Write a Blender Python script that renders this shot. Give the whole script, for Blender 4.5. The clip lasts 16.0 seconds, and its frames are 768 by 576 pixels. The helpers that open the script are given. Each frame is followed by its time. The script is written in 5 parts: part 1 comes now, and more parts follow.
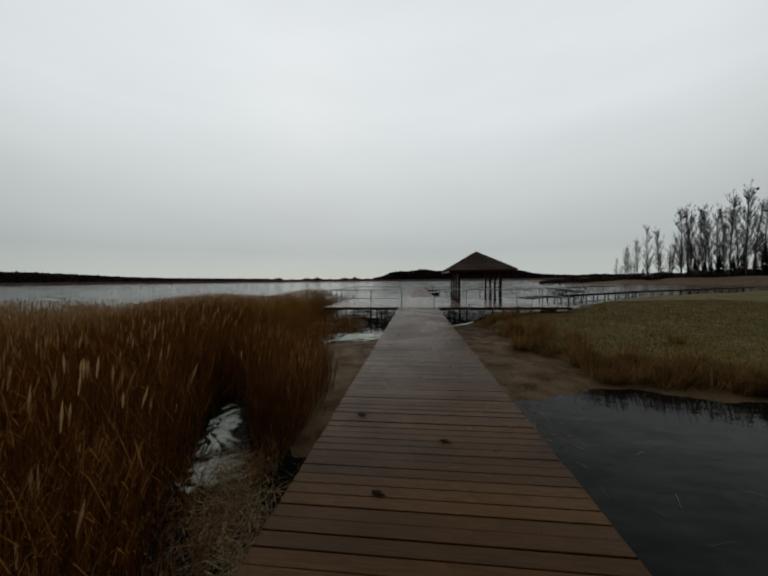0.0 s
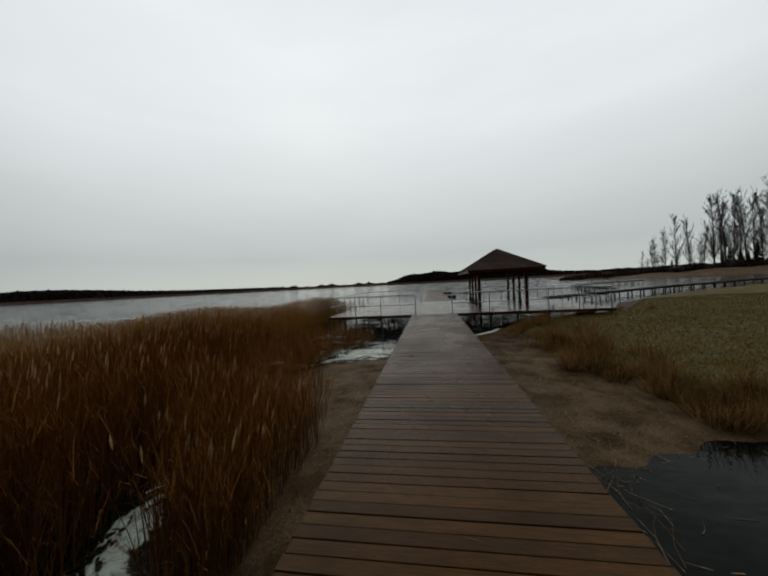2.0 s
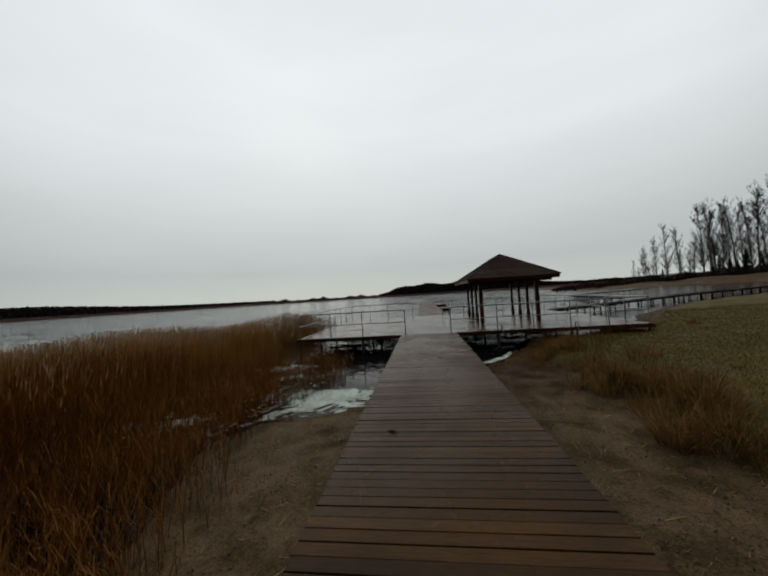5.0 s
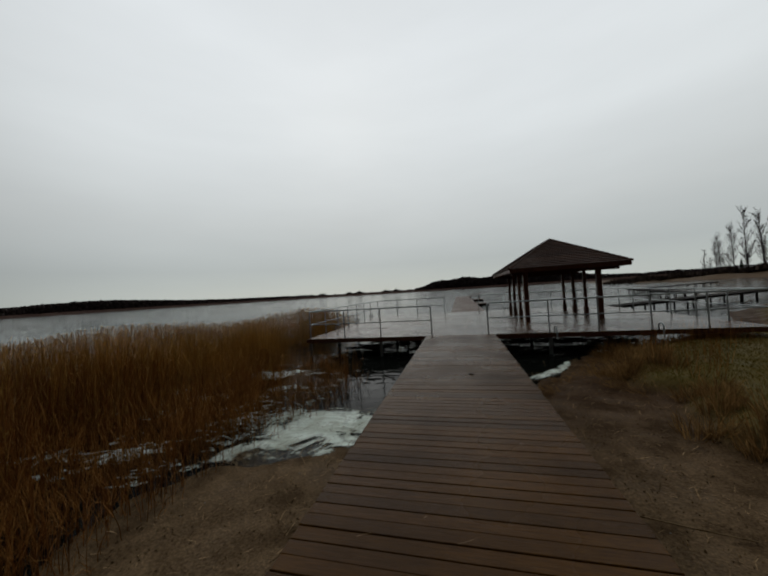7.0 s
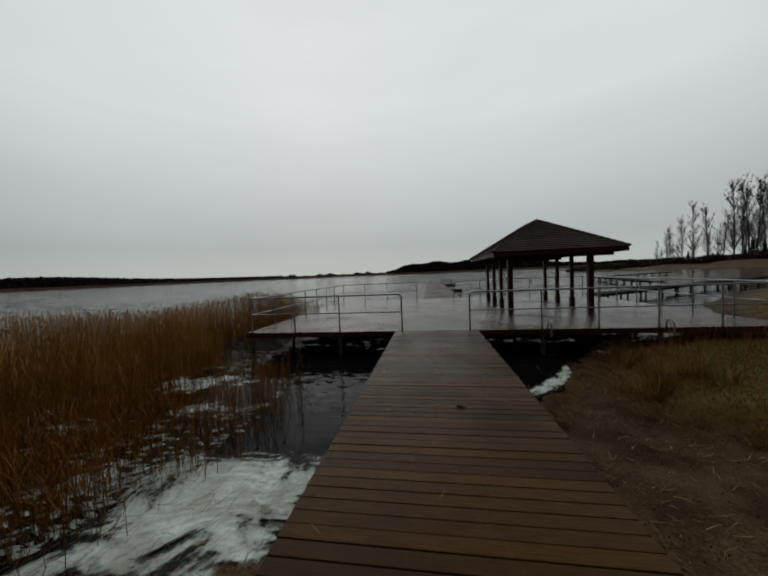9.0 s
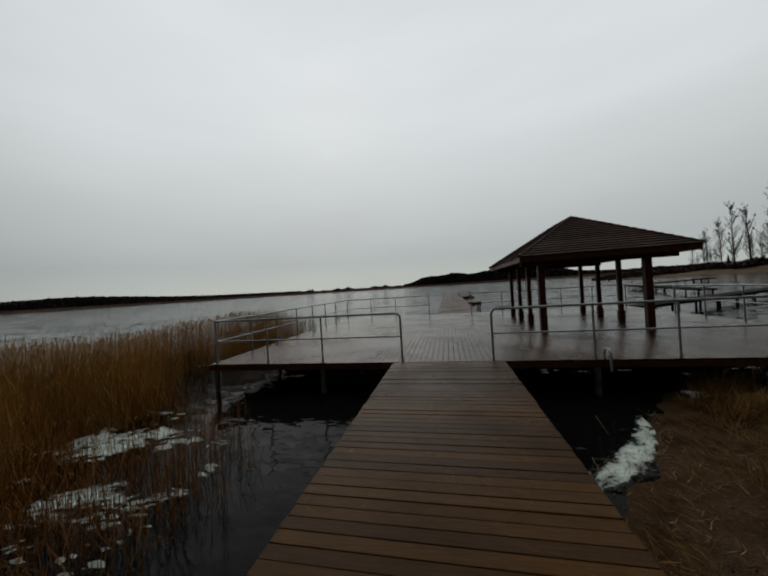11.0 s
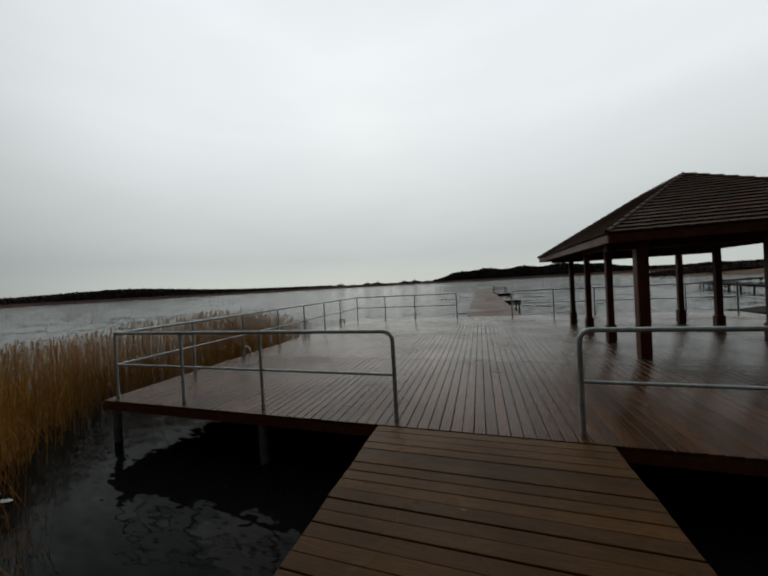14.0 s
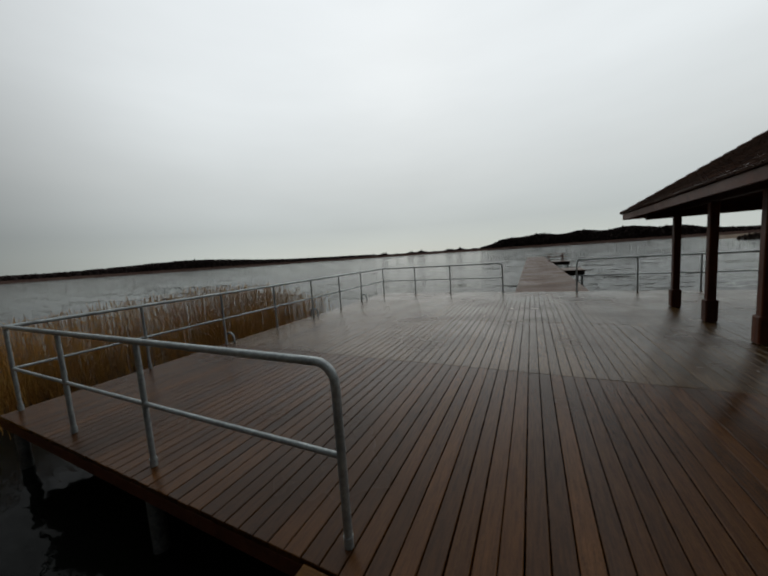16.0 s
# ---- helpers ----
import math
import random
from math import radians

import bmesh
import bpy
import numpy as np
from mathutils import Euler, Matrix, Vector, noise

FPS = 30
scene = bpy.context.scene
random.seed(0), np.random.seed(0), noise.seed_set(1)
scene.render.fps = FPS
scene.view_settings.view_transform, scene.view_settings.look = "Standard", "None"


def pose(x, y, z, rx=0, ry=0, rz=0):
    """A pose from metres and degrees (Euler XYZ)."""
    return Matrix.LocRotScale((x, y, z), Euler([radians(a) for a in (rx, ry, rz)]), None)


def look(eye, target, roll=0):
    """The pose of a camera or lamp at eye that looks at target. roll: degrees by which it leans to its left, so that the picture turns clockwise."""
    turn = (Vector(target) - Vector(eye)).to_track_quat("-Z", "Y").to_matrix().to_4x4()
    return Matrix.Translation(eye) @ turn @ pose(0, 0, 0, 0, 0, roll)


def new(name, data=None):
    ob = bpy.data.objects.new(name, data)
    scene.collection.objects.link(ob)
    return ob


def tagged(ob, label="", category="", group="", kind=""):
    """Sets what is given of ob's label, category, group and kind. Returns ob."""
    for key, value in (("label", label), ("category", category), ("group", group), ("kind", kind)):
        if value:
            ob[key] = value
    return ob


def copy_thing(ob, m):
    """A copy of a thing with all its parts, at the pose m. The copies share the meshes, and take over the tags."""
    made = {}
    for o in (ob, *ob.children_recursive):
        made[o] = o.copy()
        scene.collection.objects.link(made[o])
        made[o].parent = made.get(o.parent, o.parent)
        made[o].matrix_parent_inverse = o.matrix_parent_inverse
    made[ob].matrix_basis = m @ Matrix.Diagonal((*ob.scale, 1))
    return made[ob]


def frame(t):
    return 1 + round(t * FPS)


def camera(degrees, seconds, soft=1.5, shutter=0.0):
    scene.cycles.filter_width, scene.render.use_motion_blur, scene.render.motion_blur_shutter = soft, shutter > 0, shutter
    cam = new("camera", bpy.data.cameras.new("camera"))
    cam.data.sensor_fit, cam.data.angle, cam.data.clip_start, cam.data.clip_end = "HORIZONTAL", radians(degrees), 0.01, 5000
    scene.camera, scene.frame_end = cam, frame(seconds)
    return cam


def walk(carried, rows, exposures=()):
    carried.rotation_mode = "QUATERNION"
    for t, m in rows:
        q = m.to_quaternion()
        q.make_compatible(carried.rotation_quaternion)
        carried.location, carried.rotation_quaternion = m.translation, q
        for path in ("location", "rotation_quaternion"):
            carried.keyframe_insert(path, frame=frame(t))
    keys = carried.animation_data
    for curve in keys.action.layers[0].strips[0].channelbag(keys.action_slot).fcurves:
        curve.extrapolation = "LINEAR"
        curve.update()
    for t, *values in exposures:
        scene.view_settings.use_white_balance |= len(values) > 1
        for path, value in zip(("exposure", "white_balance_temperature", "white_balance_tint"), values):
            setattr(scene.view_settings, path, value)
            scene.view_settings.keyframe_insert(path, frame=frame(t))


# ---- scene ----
cam = camera(103.0, 16.0, soft=2.1)
# seconds, x, y, z, yaw, pitch, roll
PATH = (
    (0.0, -0.142, -19.191, 1.715, 5.91, -1.46, -0.57),
    (0.5, -0.124, -18.660, 1.713, 4.66, -2.04, -2.45),
    (1.0, -0.113, -18.115, 1.751, 6.52, -0.65, -2.75),
    (1.5, -0.194, -17.640, 1.776, 3.36, -1.51, -1.29),
    (2.0, -0.145, -17.083, 1.775, 8.60, -0.68, -2.91),
    (2.5, -0.241, -16.490, 1.797, 4.30, -1.58, 0.33),
    (3.0, -0.195, -15.940, 1.788, 8.81, 0.05, -2.49),
    (3.5, -0.288, -15.358, 1.790, 5.12, -0.29, 0.45),
    (4.0, -0.219, -14.871, 1.799, 7.01, 1.53, -2.11),
    (4.5, -0.294, -14.235, 1.779, 2.51, 0.79, 1.32),
    (5.0, -0.178, -13.688, 1.766, 6.99, 1.57, -3.60),
    (7.5, 0.072, -10.798, 1.687, 14.54, 0.26, -3.00),
    (8.0, 0.035, -10.230, 1.715, 14.97, -0.41, -2.69),
    (8.5, 0.092, -9.702, 1.695, 18.23, 0.63, -4.81),
    (9.0, -0.134, -9.105, 1.731, 8.59, -2.59, -2.41),
    (11.5, 0.142, -6.267, 1.697, 12.90, 0.30, -3.04),
    (12.0, 0.056, -5.645, 1.691, 10.12, -1.80, 1.35),
    (12.5, 0.092, -5.075, 1.655, 12.23, -1.33, -1.93),
    (13.0, 0.032, -4.470, 1.659, 16.47, -2.52, 0.28),
    (13.5, 0.023, -3.923, 1.608, 13.16, -3.11, -2.42),
    (14.0, 0.043, -3.452, 1.679, 17.39, -0.57, -3.15),
    (14.5, -0.013, -2.797, 1.675, 12.84, -3.25, -1.71),
    (15.0, -0.011, -2.187, 1.649, 18.36, -5.00, -2.54),
    (15.5, -0.060, -1.693, 1.661, 17.87, -7.61, -2.43),
    (16.0, -0.041, -1.149, 1.660, 25.96, -5.92, -3.89),
)


def stand(x, y, z, yaw, pitch, roll):
    a, b = radians(yaw), radians(pitch)
    aim = (x - math.sin(a) * math.cos(b), y + math.cos(a) * math.cos(b), z + math.sin(b))
    return look((x, y, z), aim, roll)


LIGHT = ((0.0, -0.15), (0.5, -0.10), (1.0, -0.07), (2.5, -0.04), (5.0, -0.06), (7.5, -0.20), (9.0, -0.26), (12.0, -0.24), (13.0, -0.12), (14.0, 0.0), (16.0, -0.02))
walk(cam, [(r[0], stand(*r[1:])) for r in PATH], LIGHT)

# ---- sky and light: overcast, dimmed overhead and behind ----
world = bpy.data.worlds.new("overcast")
scene.world = world
world.use_nodes = True
wn, wl = world.node_tree.nodes, world.node_tree.links
wn.clear()
w_out = wn.new("ShaderNodeOutputWorld")
w_bg = wn.new("ShaderNodeBackground")
w_sky = wn.new("ShaderNodeTexSky")
w_sky.sky_type, w_sky.sun_disc = "NISHITA", False
w_sky.sun_elevation, w_sky.sun_rotation = radians(32), radians(-20)
w_sky.air_density, w_sky.dust_density = 1.0, 0.6
w_tc = wn.new("ShaderNodeTexCoord")
w_sep = wn.new("ShaderNodeSeparateXYZ")
w_ramp = wn.new("ShaderNodeValToRGB")
w_noise = wn.new("ShaderNodeTexNoise")
w_noise.inputs["Scale"].default_value = 2.2
w_noise.inputs["Detail"].default_value = 4
w_map = wn.new("ShaderNodeMapping")
w_map.inputs["Scale"].default_value = (1, 1, 4)
w_cl = wn.new("ShaderNodeMapRange")
for key, value in (("From Min", 0.3), ("From Max", 0.7), ("To Min", 0.97), ("To Max", 1.03)):
    w_cl.inputs[key].default_value = value
w_mul = wn.new("ShaderNodeMixRGB")
w_mul.blend_type, w_mul.inputs[0].default_value = "MULTIPLY", 1.0
w_mix = wn.new("ShaderNodeMixRGB")
w_mix.inputs[0].default_value = 0.004
cr = w_ramp.color_ramp
cr.elements[0].position, cr.elements[0].color = 0.0, (0.50, 0.54, 0.52, 1)
cr.elements[1].position, cr.elements[1].color = 1.0, (0.80, 0.835, 0.85, 1)
for p_, c_ in ((0.025, (0.50, 0.54, 0.52, 1)), (0.09, (0.47, 0.505, 0.50, 1)), (0.22, (0.60, 0.63, 0.625, 1)), (0.42, (0.78, 0.82, 0.83, 1)), (0.65, (0.82, 0.86, 0.88, 1))):
    el = cr.elements.new(p_)
    el.color = c_
wl.new(w_tc.outputs["Generated"], w_sep.inputs[0])
wl.new(w_tc.outputs["Generated"], w_map.inputs[0])
wl.new(w_map.outputs[0], w_noise.inputs["Vector"])
wl.new(w_noise.outputs[0], w_cl.inputs[0])
wl.new(w_sep.outputs[2], w_ramp.inputs[0])
wl.new(w_ramp.outputs[0], w_mul.inputs[1])
wl.new(w_cl.outputs[0], w_mul.inputs[2])
wl.new(w_mul.outputs[0], w_mix.inputs[1])
wl.new(w_sky.outputs[0], w_mix.inputs[2])
# brightest ahead over the lake; smoothly dimmed overhead and behind, unseen, for darker ground
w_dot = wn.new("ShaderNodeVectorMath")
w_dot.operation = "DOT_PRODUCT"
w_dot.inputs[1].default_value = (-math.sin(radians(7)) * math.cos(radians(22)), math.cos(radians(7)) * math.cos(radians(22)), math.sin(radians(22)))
w_dim = wn.new("ShaderNodeMapRange")
w_dim.interpolation_type = "SMOOTHSTEP"
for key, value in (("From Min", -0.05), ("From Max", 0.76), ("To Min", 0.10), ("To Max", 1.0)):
    w_dim.inputs[key].default_value = value
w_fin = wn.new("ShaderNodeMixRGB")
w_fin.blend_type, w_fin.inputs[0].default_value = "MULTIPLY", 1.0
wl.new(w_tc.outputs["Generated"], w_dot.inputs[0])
wl.new(w_dot.outputs["Value"], w_dim.inputs[0])
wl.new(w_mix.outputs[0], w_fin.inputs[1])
wl.new(w_dim.outputs[0], w_fin.inputs[2])
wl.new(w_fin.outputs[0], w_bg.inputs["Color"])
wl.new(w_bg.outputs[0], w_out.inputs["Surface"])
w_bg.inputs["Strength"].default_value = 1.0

sun_data = bpy.data.lights.new("sun", "SUN")
sun_data.energy, sun_data.angle, sun_data.color = 0.3, radians(50), (1.0, 0.97, 0.92)
sun = new("sun", sun_data)
sun.matrix_world = look((0, 0, 60), (0 + 60 * math.tan(radians(58)) * math.sin(radians(20)), -60 * math.tan(radians(58)) * math.cos(radians(20)), 0))

# ---- materials ----


def mat(name, c1, c2, scale=6.0, rough=(0.4, 0.6), bump=0.2, stretch=(1, 1, 1), fine=40.0, metal=0.0, vary=0.0, c3=None, wear=0.5, coords="Position", spec=0.32, big=0.5, island=False):
    """Two scales of noise between two colours, stains of a third, uneven gloss and fine relief."""
    m = bpy.data.materials.new(name)
    m.use_nodes = True
    nt, b = m.node_tree, m.node_tree.nodes["Principled BSDF"]
    n, l = nt.nodes.new, nt.links.new
    if coords == "Position":
        src = n("ShaderNodeNewGeometry").outputs["Position"]
    else:
        src = n("ShaderNodeTexCoord").outputs["Object"]
    mp = n("ShaderNodeMapping")
    mp.inputs["Scale"].default_value = stretch
    l(src, mp.inputs[0])
    if vary:
        if island:
            rnd = n("ShaderNodeNewGeometry").outputs["Random Per Island"]
        else:
            rnd = n("ShaderNodeObjectInfo").outputs["Random"]
        sh = n("ShaderNodeMath")
        sh.operation = "MULTIPLY"
        sh.inputs[1].default_value = 37.0
        l(rnd, sh.inputs[0])
        cmb = n("ShaderNodeCombineXYZ")
        for i in range(3):
            l(sh.outputs[0], cmb.inputs[i])
        l(cmb.outputs[0], mp.inputs["Location"])
    n1, n2, n3 = n("ShaderNodeTexNoise"), n("ShaderNodeTexNoise"), n("ShaderNodeTexNoise")
    for t_, s_, d_ in ((n1, scale, 5), (n2, fine, 6), (n3, big, 4)):
        t_.inputs["Scale"].default_value, t_.inputs["Detail"].default_value = s_, d_
    l(mp.outputs[0], n1.inputs["Vector"])
    l(mp.outputs[0], n2.inputs["Vector"])
    l(src, n3.inputs["Vector"])
    add = n("ShaderNodeMath")
    add.operation = "ADD"
    l(n1.outputs[0], add.inputs[0])
    l(n2.outputs[0], add.inputs[1])
    rg = n("ShaderNodeMapRange")
    rg.inputs["From Min"].default_value, rg.inputs["From Max"].default_value = 0.75, 1.25
    l(add.outputs[0], rg.inputs[0])
    mx = n("ShaderNodeMixRGB")
    mx.inputs[1].default_value, mx.inputs[2].default_value = (*c1, 1), (*c2, 1)
    l(rg.outputs[0], mx.inputs[0])
    col = mx.outputs[0]
    st = n("ShaderNodeMapRange")
    st.inputs["From Min"].default_value, st.inputs["From Max"].default_value = 0.48, 0.66
    l(n3.outputs[0], st.inputs[0])
    if c3:
        wv = n("ShaderNodeMath")
        wv.operation = "MULTIPLY"
        wv.inputs[1].default_value = wear
        l(st.outputs[0], wv.inputs[0])
        m2 = n("ShaderNodeMixRGB")
        m2.inputs[2].default_value = (*c3, 1)
        l(wv.outputs[0], m2.inputs[0])
        l(col, m2.inputs[1])
        col = m2.outputs[0]
    if vary:
        vr = n("ShaderNodeMapRange")
        vr.inputs["To Min"].default_value, vr.inputs["To Max"].default_value = 1 - vary, 1 + vary
        l(rnd, vr.inputs[0])
        m3 = n("ShaderNodeMixRGB")
        m3.blend_type, m3.inputs[0].default_value = "MULTIPLY", 1.0
        l(col, m3.inputs[1])
        l(vr.outputs[0], m3.inputs[2])
        col = m3.outputs[0]
    l(col, b.inputs["Base Color"])
    rr = n("ShaderNodeMapRange")
    rr.inputs["From Min"].default_value, rr.inputs["From Max"].default_value = 0.35, 0.65
    rr.inputs["To Min"].default_value, rr.inputs["To Max"].default_value = rough
    l(n3.outputs[0], rr.inputs[0])
    l(rr.outputs[0], b.inputs["Roughness"])
    b.inputs["Metallic"].default_value = metal
    b.inputs["Specular IOR Level"].default_value = spec
    bp = n("ShaderNodeBump")
    bp.inputs["Strength"].default_value, bp.inputs["Distance"].default_value = bump, 0.01
    l(add.outputs[0], bp.inputs["Height"])
    l(bp.outputs[0], b.inputs["Normal"])
    return m


M_WALK = mat("wet_walk_boards", (0.042, 0.0170, 0.0024), (0.092, 0.040, 0.0065), 5, (0.20, 0.40), 0.25, (1, 14, 1), 40, vary=0.30, c3=(0.024, 0.011, 0.003), big=0.7, spec=0.055)
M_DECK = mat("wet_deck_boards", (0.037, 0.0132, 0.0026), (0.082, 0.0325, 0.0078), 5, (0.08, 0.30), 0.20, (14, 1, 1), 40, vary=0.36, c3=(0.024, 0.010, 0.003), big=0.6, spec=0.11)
# deck rows past the first are greyer and paler
M_DECK_GREY = mat("grey_deck_boards", (0.056, 0.031, 0.012), (0.106, 0.062, 0.026), 5, (0.12, 0.30), 0.20, (14, 1, 1), 40, vary=0.25, c3=(0.034, 0.018, 0.009), big=0.6, spec=0.15)
M_DECK_REST = mat("grey_deck_boards_far", (0.056, 0.031, 0.012), (0.106, 0.062, 0.026), 5, (0.12, 0.30), 0.20, (14, 1, 1), 40, vary=0.25, c3=(0.034, 0.018, 0.009), big=0.6, spec=0.15, island=True)
M_PIER_REST = mat("wet_pier_boards_far", (0.070, 0.036, 0.020), (0.130, 0.070, 0.040), 5, (0.35, 0.55), 0.25, (1, 14, 1), 40, vary=0.25, big=0.6, island=True, spec=0.07)
M_BEAM = mat("dark_red_timber", (0.030, 0.012, 0.008), (0.070, 0.026, 0.016), 4, (0.45, 0.7), 0.3, (3, 3, 3), 50, c3=(0.018, 0.010, 0.008), spec=0.12)
M_POST = mat("stained_post_timber", (0.048, 0.0140, 0.006), (0.130, 0.038, 0.014), 3, (0.35, 0.6), 0.3, (8, 8, 1), 40, c3=(0.030, 0.013, 0.009), vary=0.15, spec=0.15)
M_FASCIA = mat("red_stained_fascia", (0.056, 0.018, 0.009), (0.120, 0.040, 0.019), 3, (0.4, 0.65), 0.3, (3, 3, 3), 40, c3=(0.036, 0.014, 0.009), spec=0.15)
M_SHINGLE = mat("brown_roof_shingle", (0.034, 0.014, 0.008), (0.096, 0.042, 0.022), 9, (0.5, 0.75), 0.5, (1, 1, 1), 60, vary=0.25, c3=(0.020, 0.015, 0.010), spec=0.15)
M_STEEL = mat("galvanised_pipe", (0.22, 0.25, 0.255), (0.44, 0.475, 0.475), 30, (0.28, 0.5), 0.08, (1, 1, 1), 120, metal=0.45, c3=(0.16, 0.17, 0.17), big=4)
M_PILE = mat("weathered_pile", (0.10, 0.11, 0.11), (0.22, 0.23, 0.22), 12, (0.4, 0.6), 0.2, metal=0.4, c3=(0.05, 0.05, 0.045), big=3)
M_REED = mat("dry_reed", (0.205, 0.088, 0.023), (0.385, 0.188, 0.056), 3, (0.6, 0.8), 0.05, vary=0.45, island=True, c3=(0.125, 0.050, 0.017), big=0.35, spec=0.0)
M_REED_GOLD = mat("golden_reed", (0.400, 0.222, 0.054), (0.600, 0.380, 0.125), 3, (0.6, 0.8), 0.05, vary=0.45, island=True, c3=(0.17, 0.070, 0.020), big=0.5, spec=0.0)
M_PLUME = mat("reed_plume", (0.29, 0.175, 0.082), (0.46, 0.30, 0.150), 9, (0.8, 0.95), 0.1, vary=0.35, island=True, spec=0.0)
M_TUFT = mat("dry_grass", (0.15, 0.078, 0.025), (0.33, 0.195, 0.076), 3, (0.6, 0.85), 0.05, vary=0.5, island=True, c3=(0.075, 0.036, 0.012), big=1.9, wear=0.85, spec=0.0)
M_LAWN = mat("lawn_blade", (0.080, 0.066, 0.013), (0.145, 0.102, 0.026), 2, (0.6, 0.85), 0.05, vary=0.14, island=True, c3=(0.085, 0.058, 0.018), big=0.4, spec=0.0)
M_LITTER = mat("reed_litter", (0.09, 0.054, 0.026), (0.32, 0.225, 0.125), 4, (0.6, 0.85), 0.1, vary=0.7, island=True, spec=0.0)
M_CRUMB = mat("rotted_crumbs", (0.014, 0.009, 0.005), (0.150, 0.095, 0.048), 4, (0.6, 0.85), 0.1, vary=0.8, island=True, spec=0.0)
M_BARK = mat("bare_bark", (0.045, 0.038, 0.035), (0.095, 0.082, 0.076), 2, (0.8, 0.95), 0.3, (3, 3, 1), 20, vary=0.2, spec=0.0)
M_TWIG = mat("bare_twigs", (0.070, 0.056, 0.056), (0.120, 0.098, 0.098), 2, (0.8, 0.95), 0.1, vary=0.3, island=True, spec=0.0)
M_NEST = mat("dark_mistletoe", (0.018, 0.018, 0.014), (0.035, 0.034, 0.024), 4, (0.8, 0.95), 0.3, spec=0.0)
M_SPRUCE = mat("spruce_needles", (0.012, 0.020, 0.014), (0.030, 0.042, 0.026), 3, (0.7, 0.9), 0.3, vary=0.3, island=True, spec=0.0)
M_SCRUB = mat("dark_scrub", (0.036, 0.027, 0.022), (0.085, 0.064, 0.052), 2, (0.8, 0.95), 0.3, vary=0.4, island=True, spec=0.0)
M_WOODS = mat("far_woods", (0.030, 0.024, 0.023), (0.062, 0.048, 0.045), 0.05, (0.9, 1.0), 0.2, (1, 1, 1), 0.4, vary=0.4, island=True, big=0.01, spec=0.0)
M_BANK = mat("far_bank", (0.060, 0.036, 0.030), (0.100, 0.066, 0.054), 0.05, (0.9, 1.0), 0.2, (1, 1, 1), 0.4, big=0.01, spec=0.0)
M_WALL = mat("grey_stucco", (0.20, 0.19, 0.18), (0.28, 0.27, 0.25), 2, (0.7, 0.9), 0.2)
M_TILE = mat("house_roof", (0.13, 0.115, 0.11), (0.20, 0.18, 0.17), 2, (0.6, 0.8), 0.3)
M_WHITE = mat("white_paint", (0.6, 0.6, 0.58), (0.75, 0.75, 0.72), 3, (0.5, 0.7), 0.1)
M_GLASS = mat("dark_pane", (0.02, 0.022, 0.025), (0.03, 0.032, 0.035), 3, (0.08, 0.15), 0.02)
M_TAR = mat("black_jetty_timber", (0.010, 0.008, 0.007), (0.026, 0.021, 0.018), 3, (0.7, 0.9), 0.2, spec=0.04)


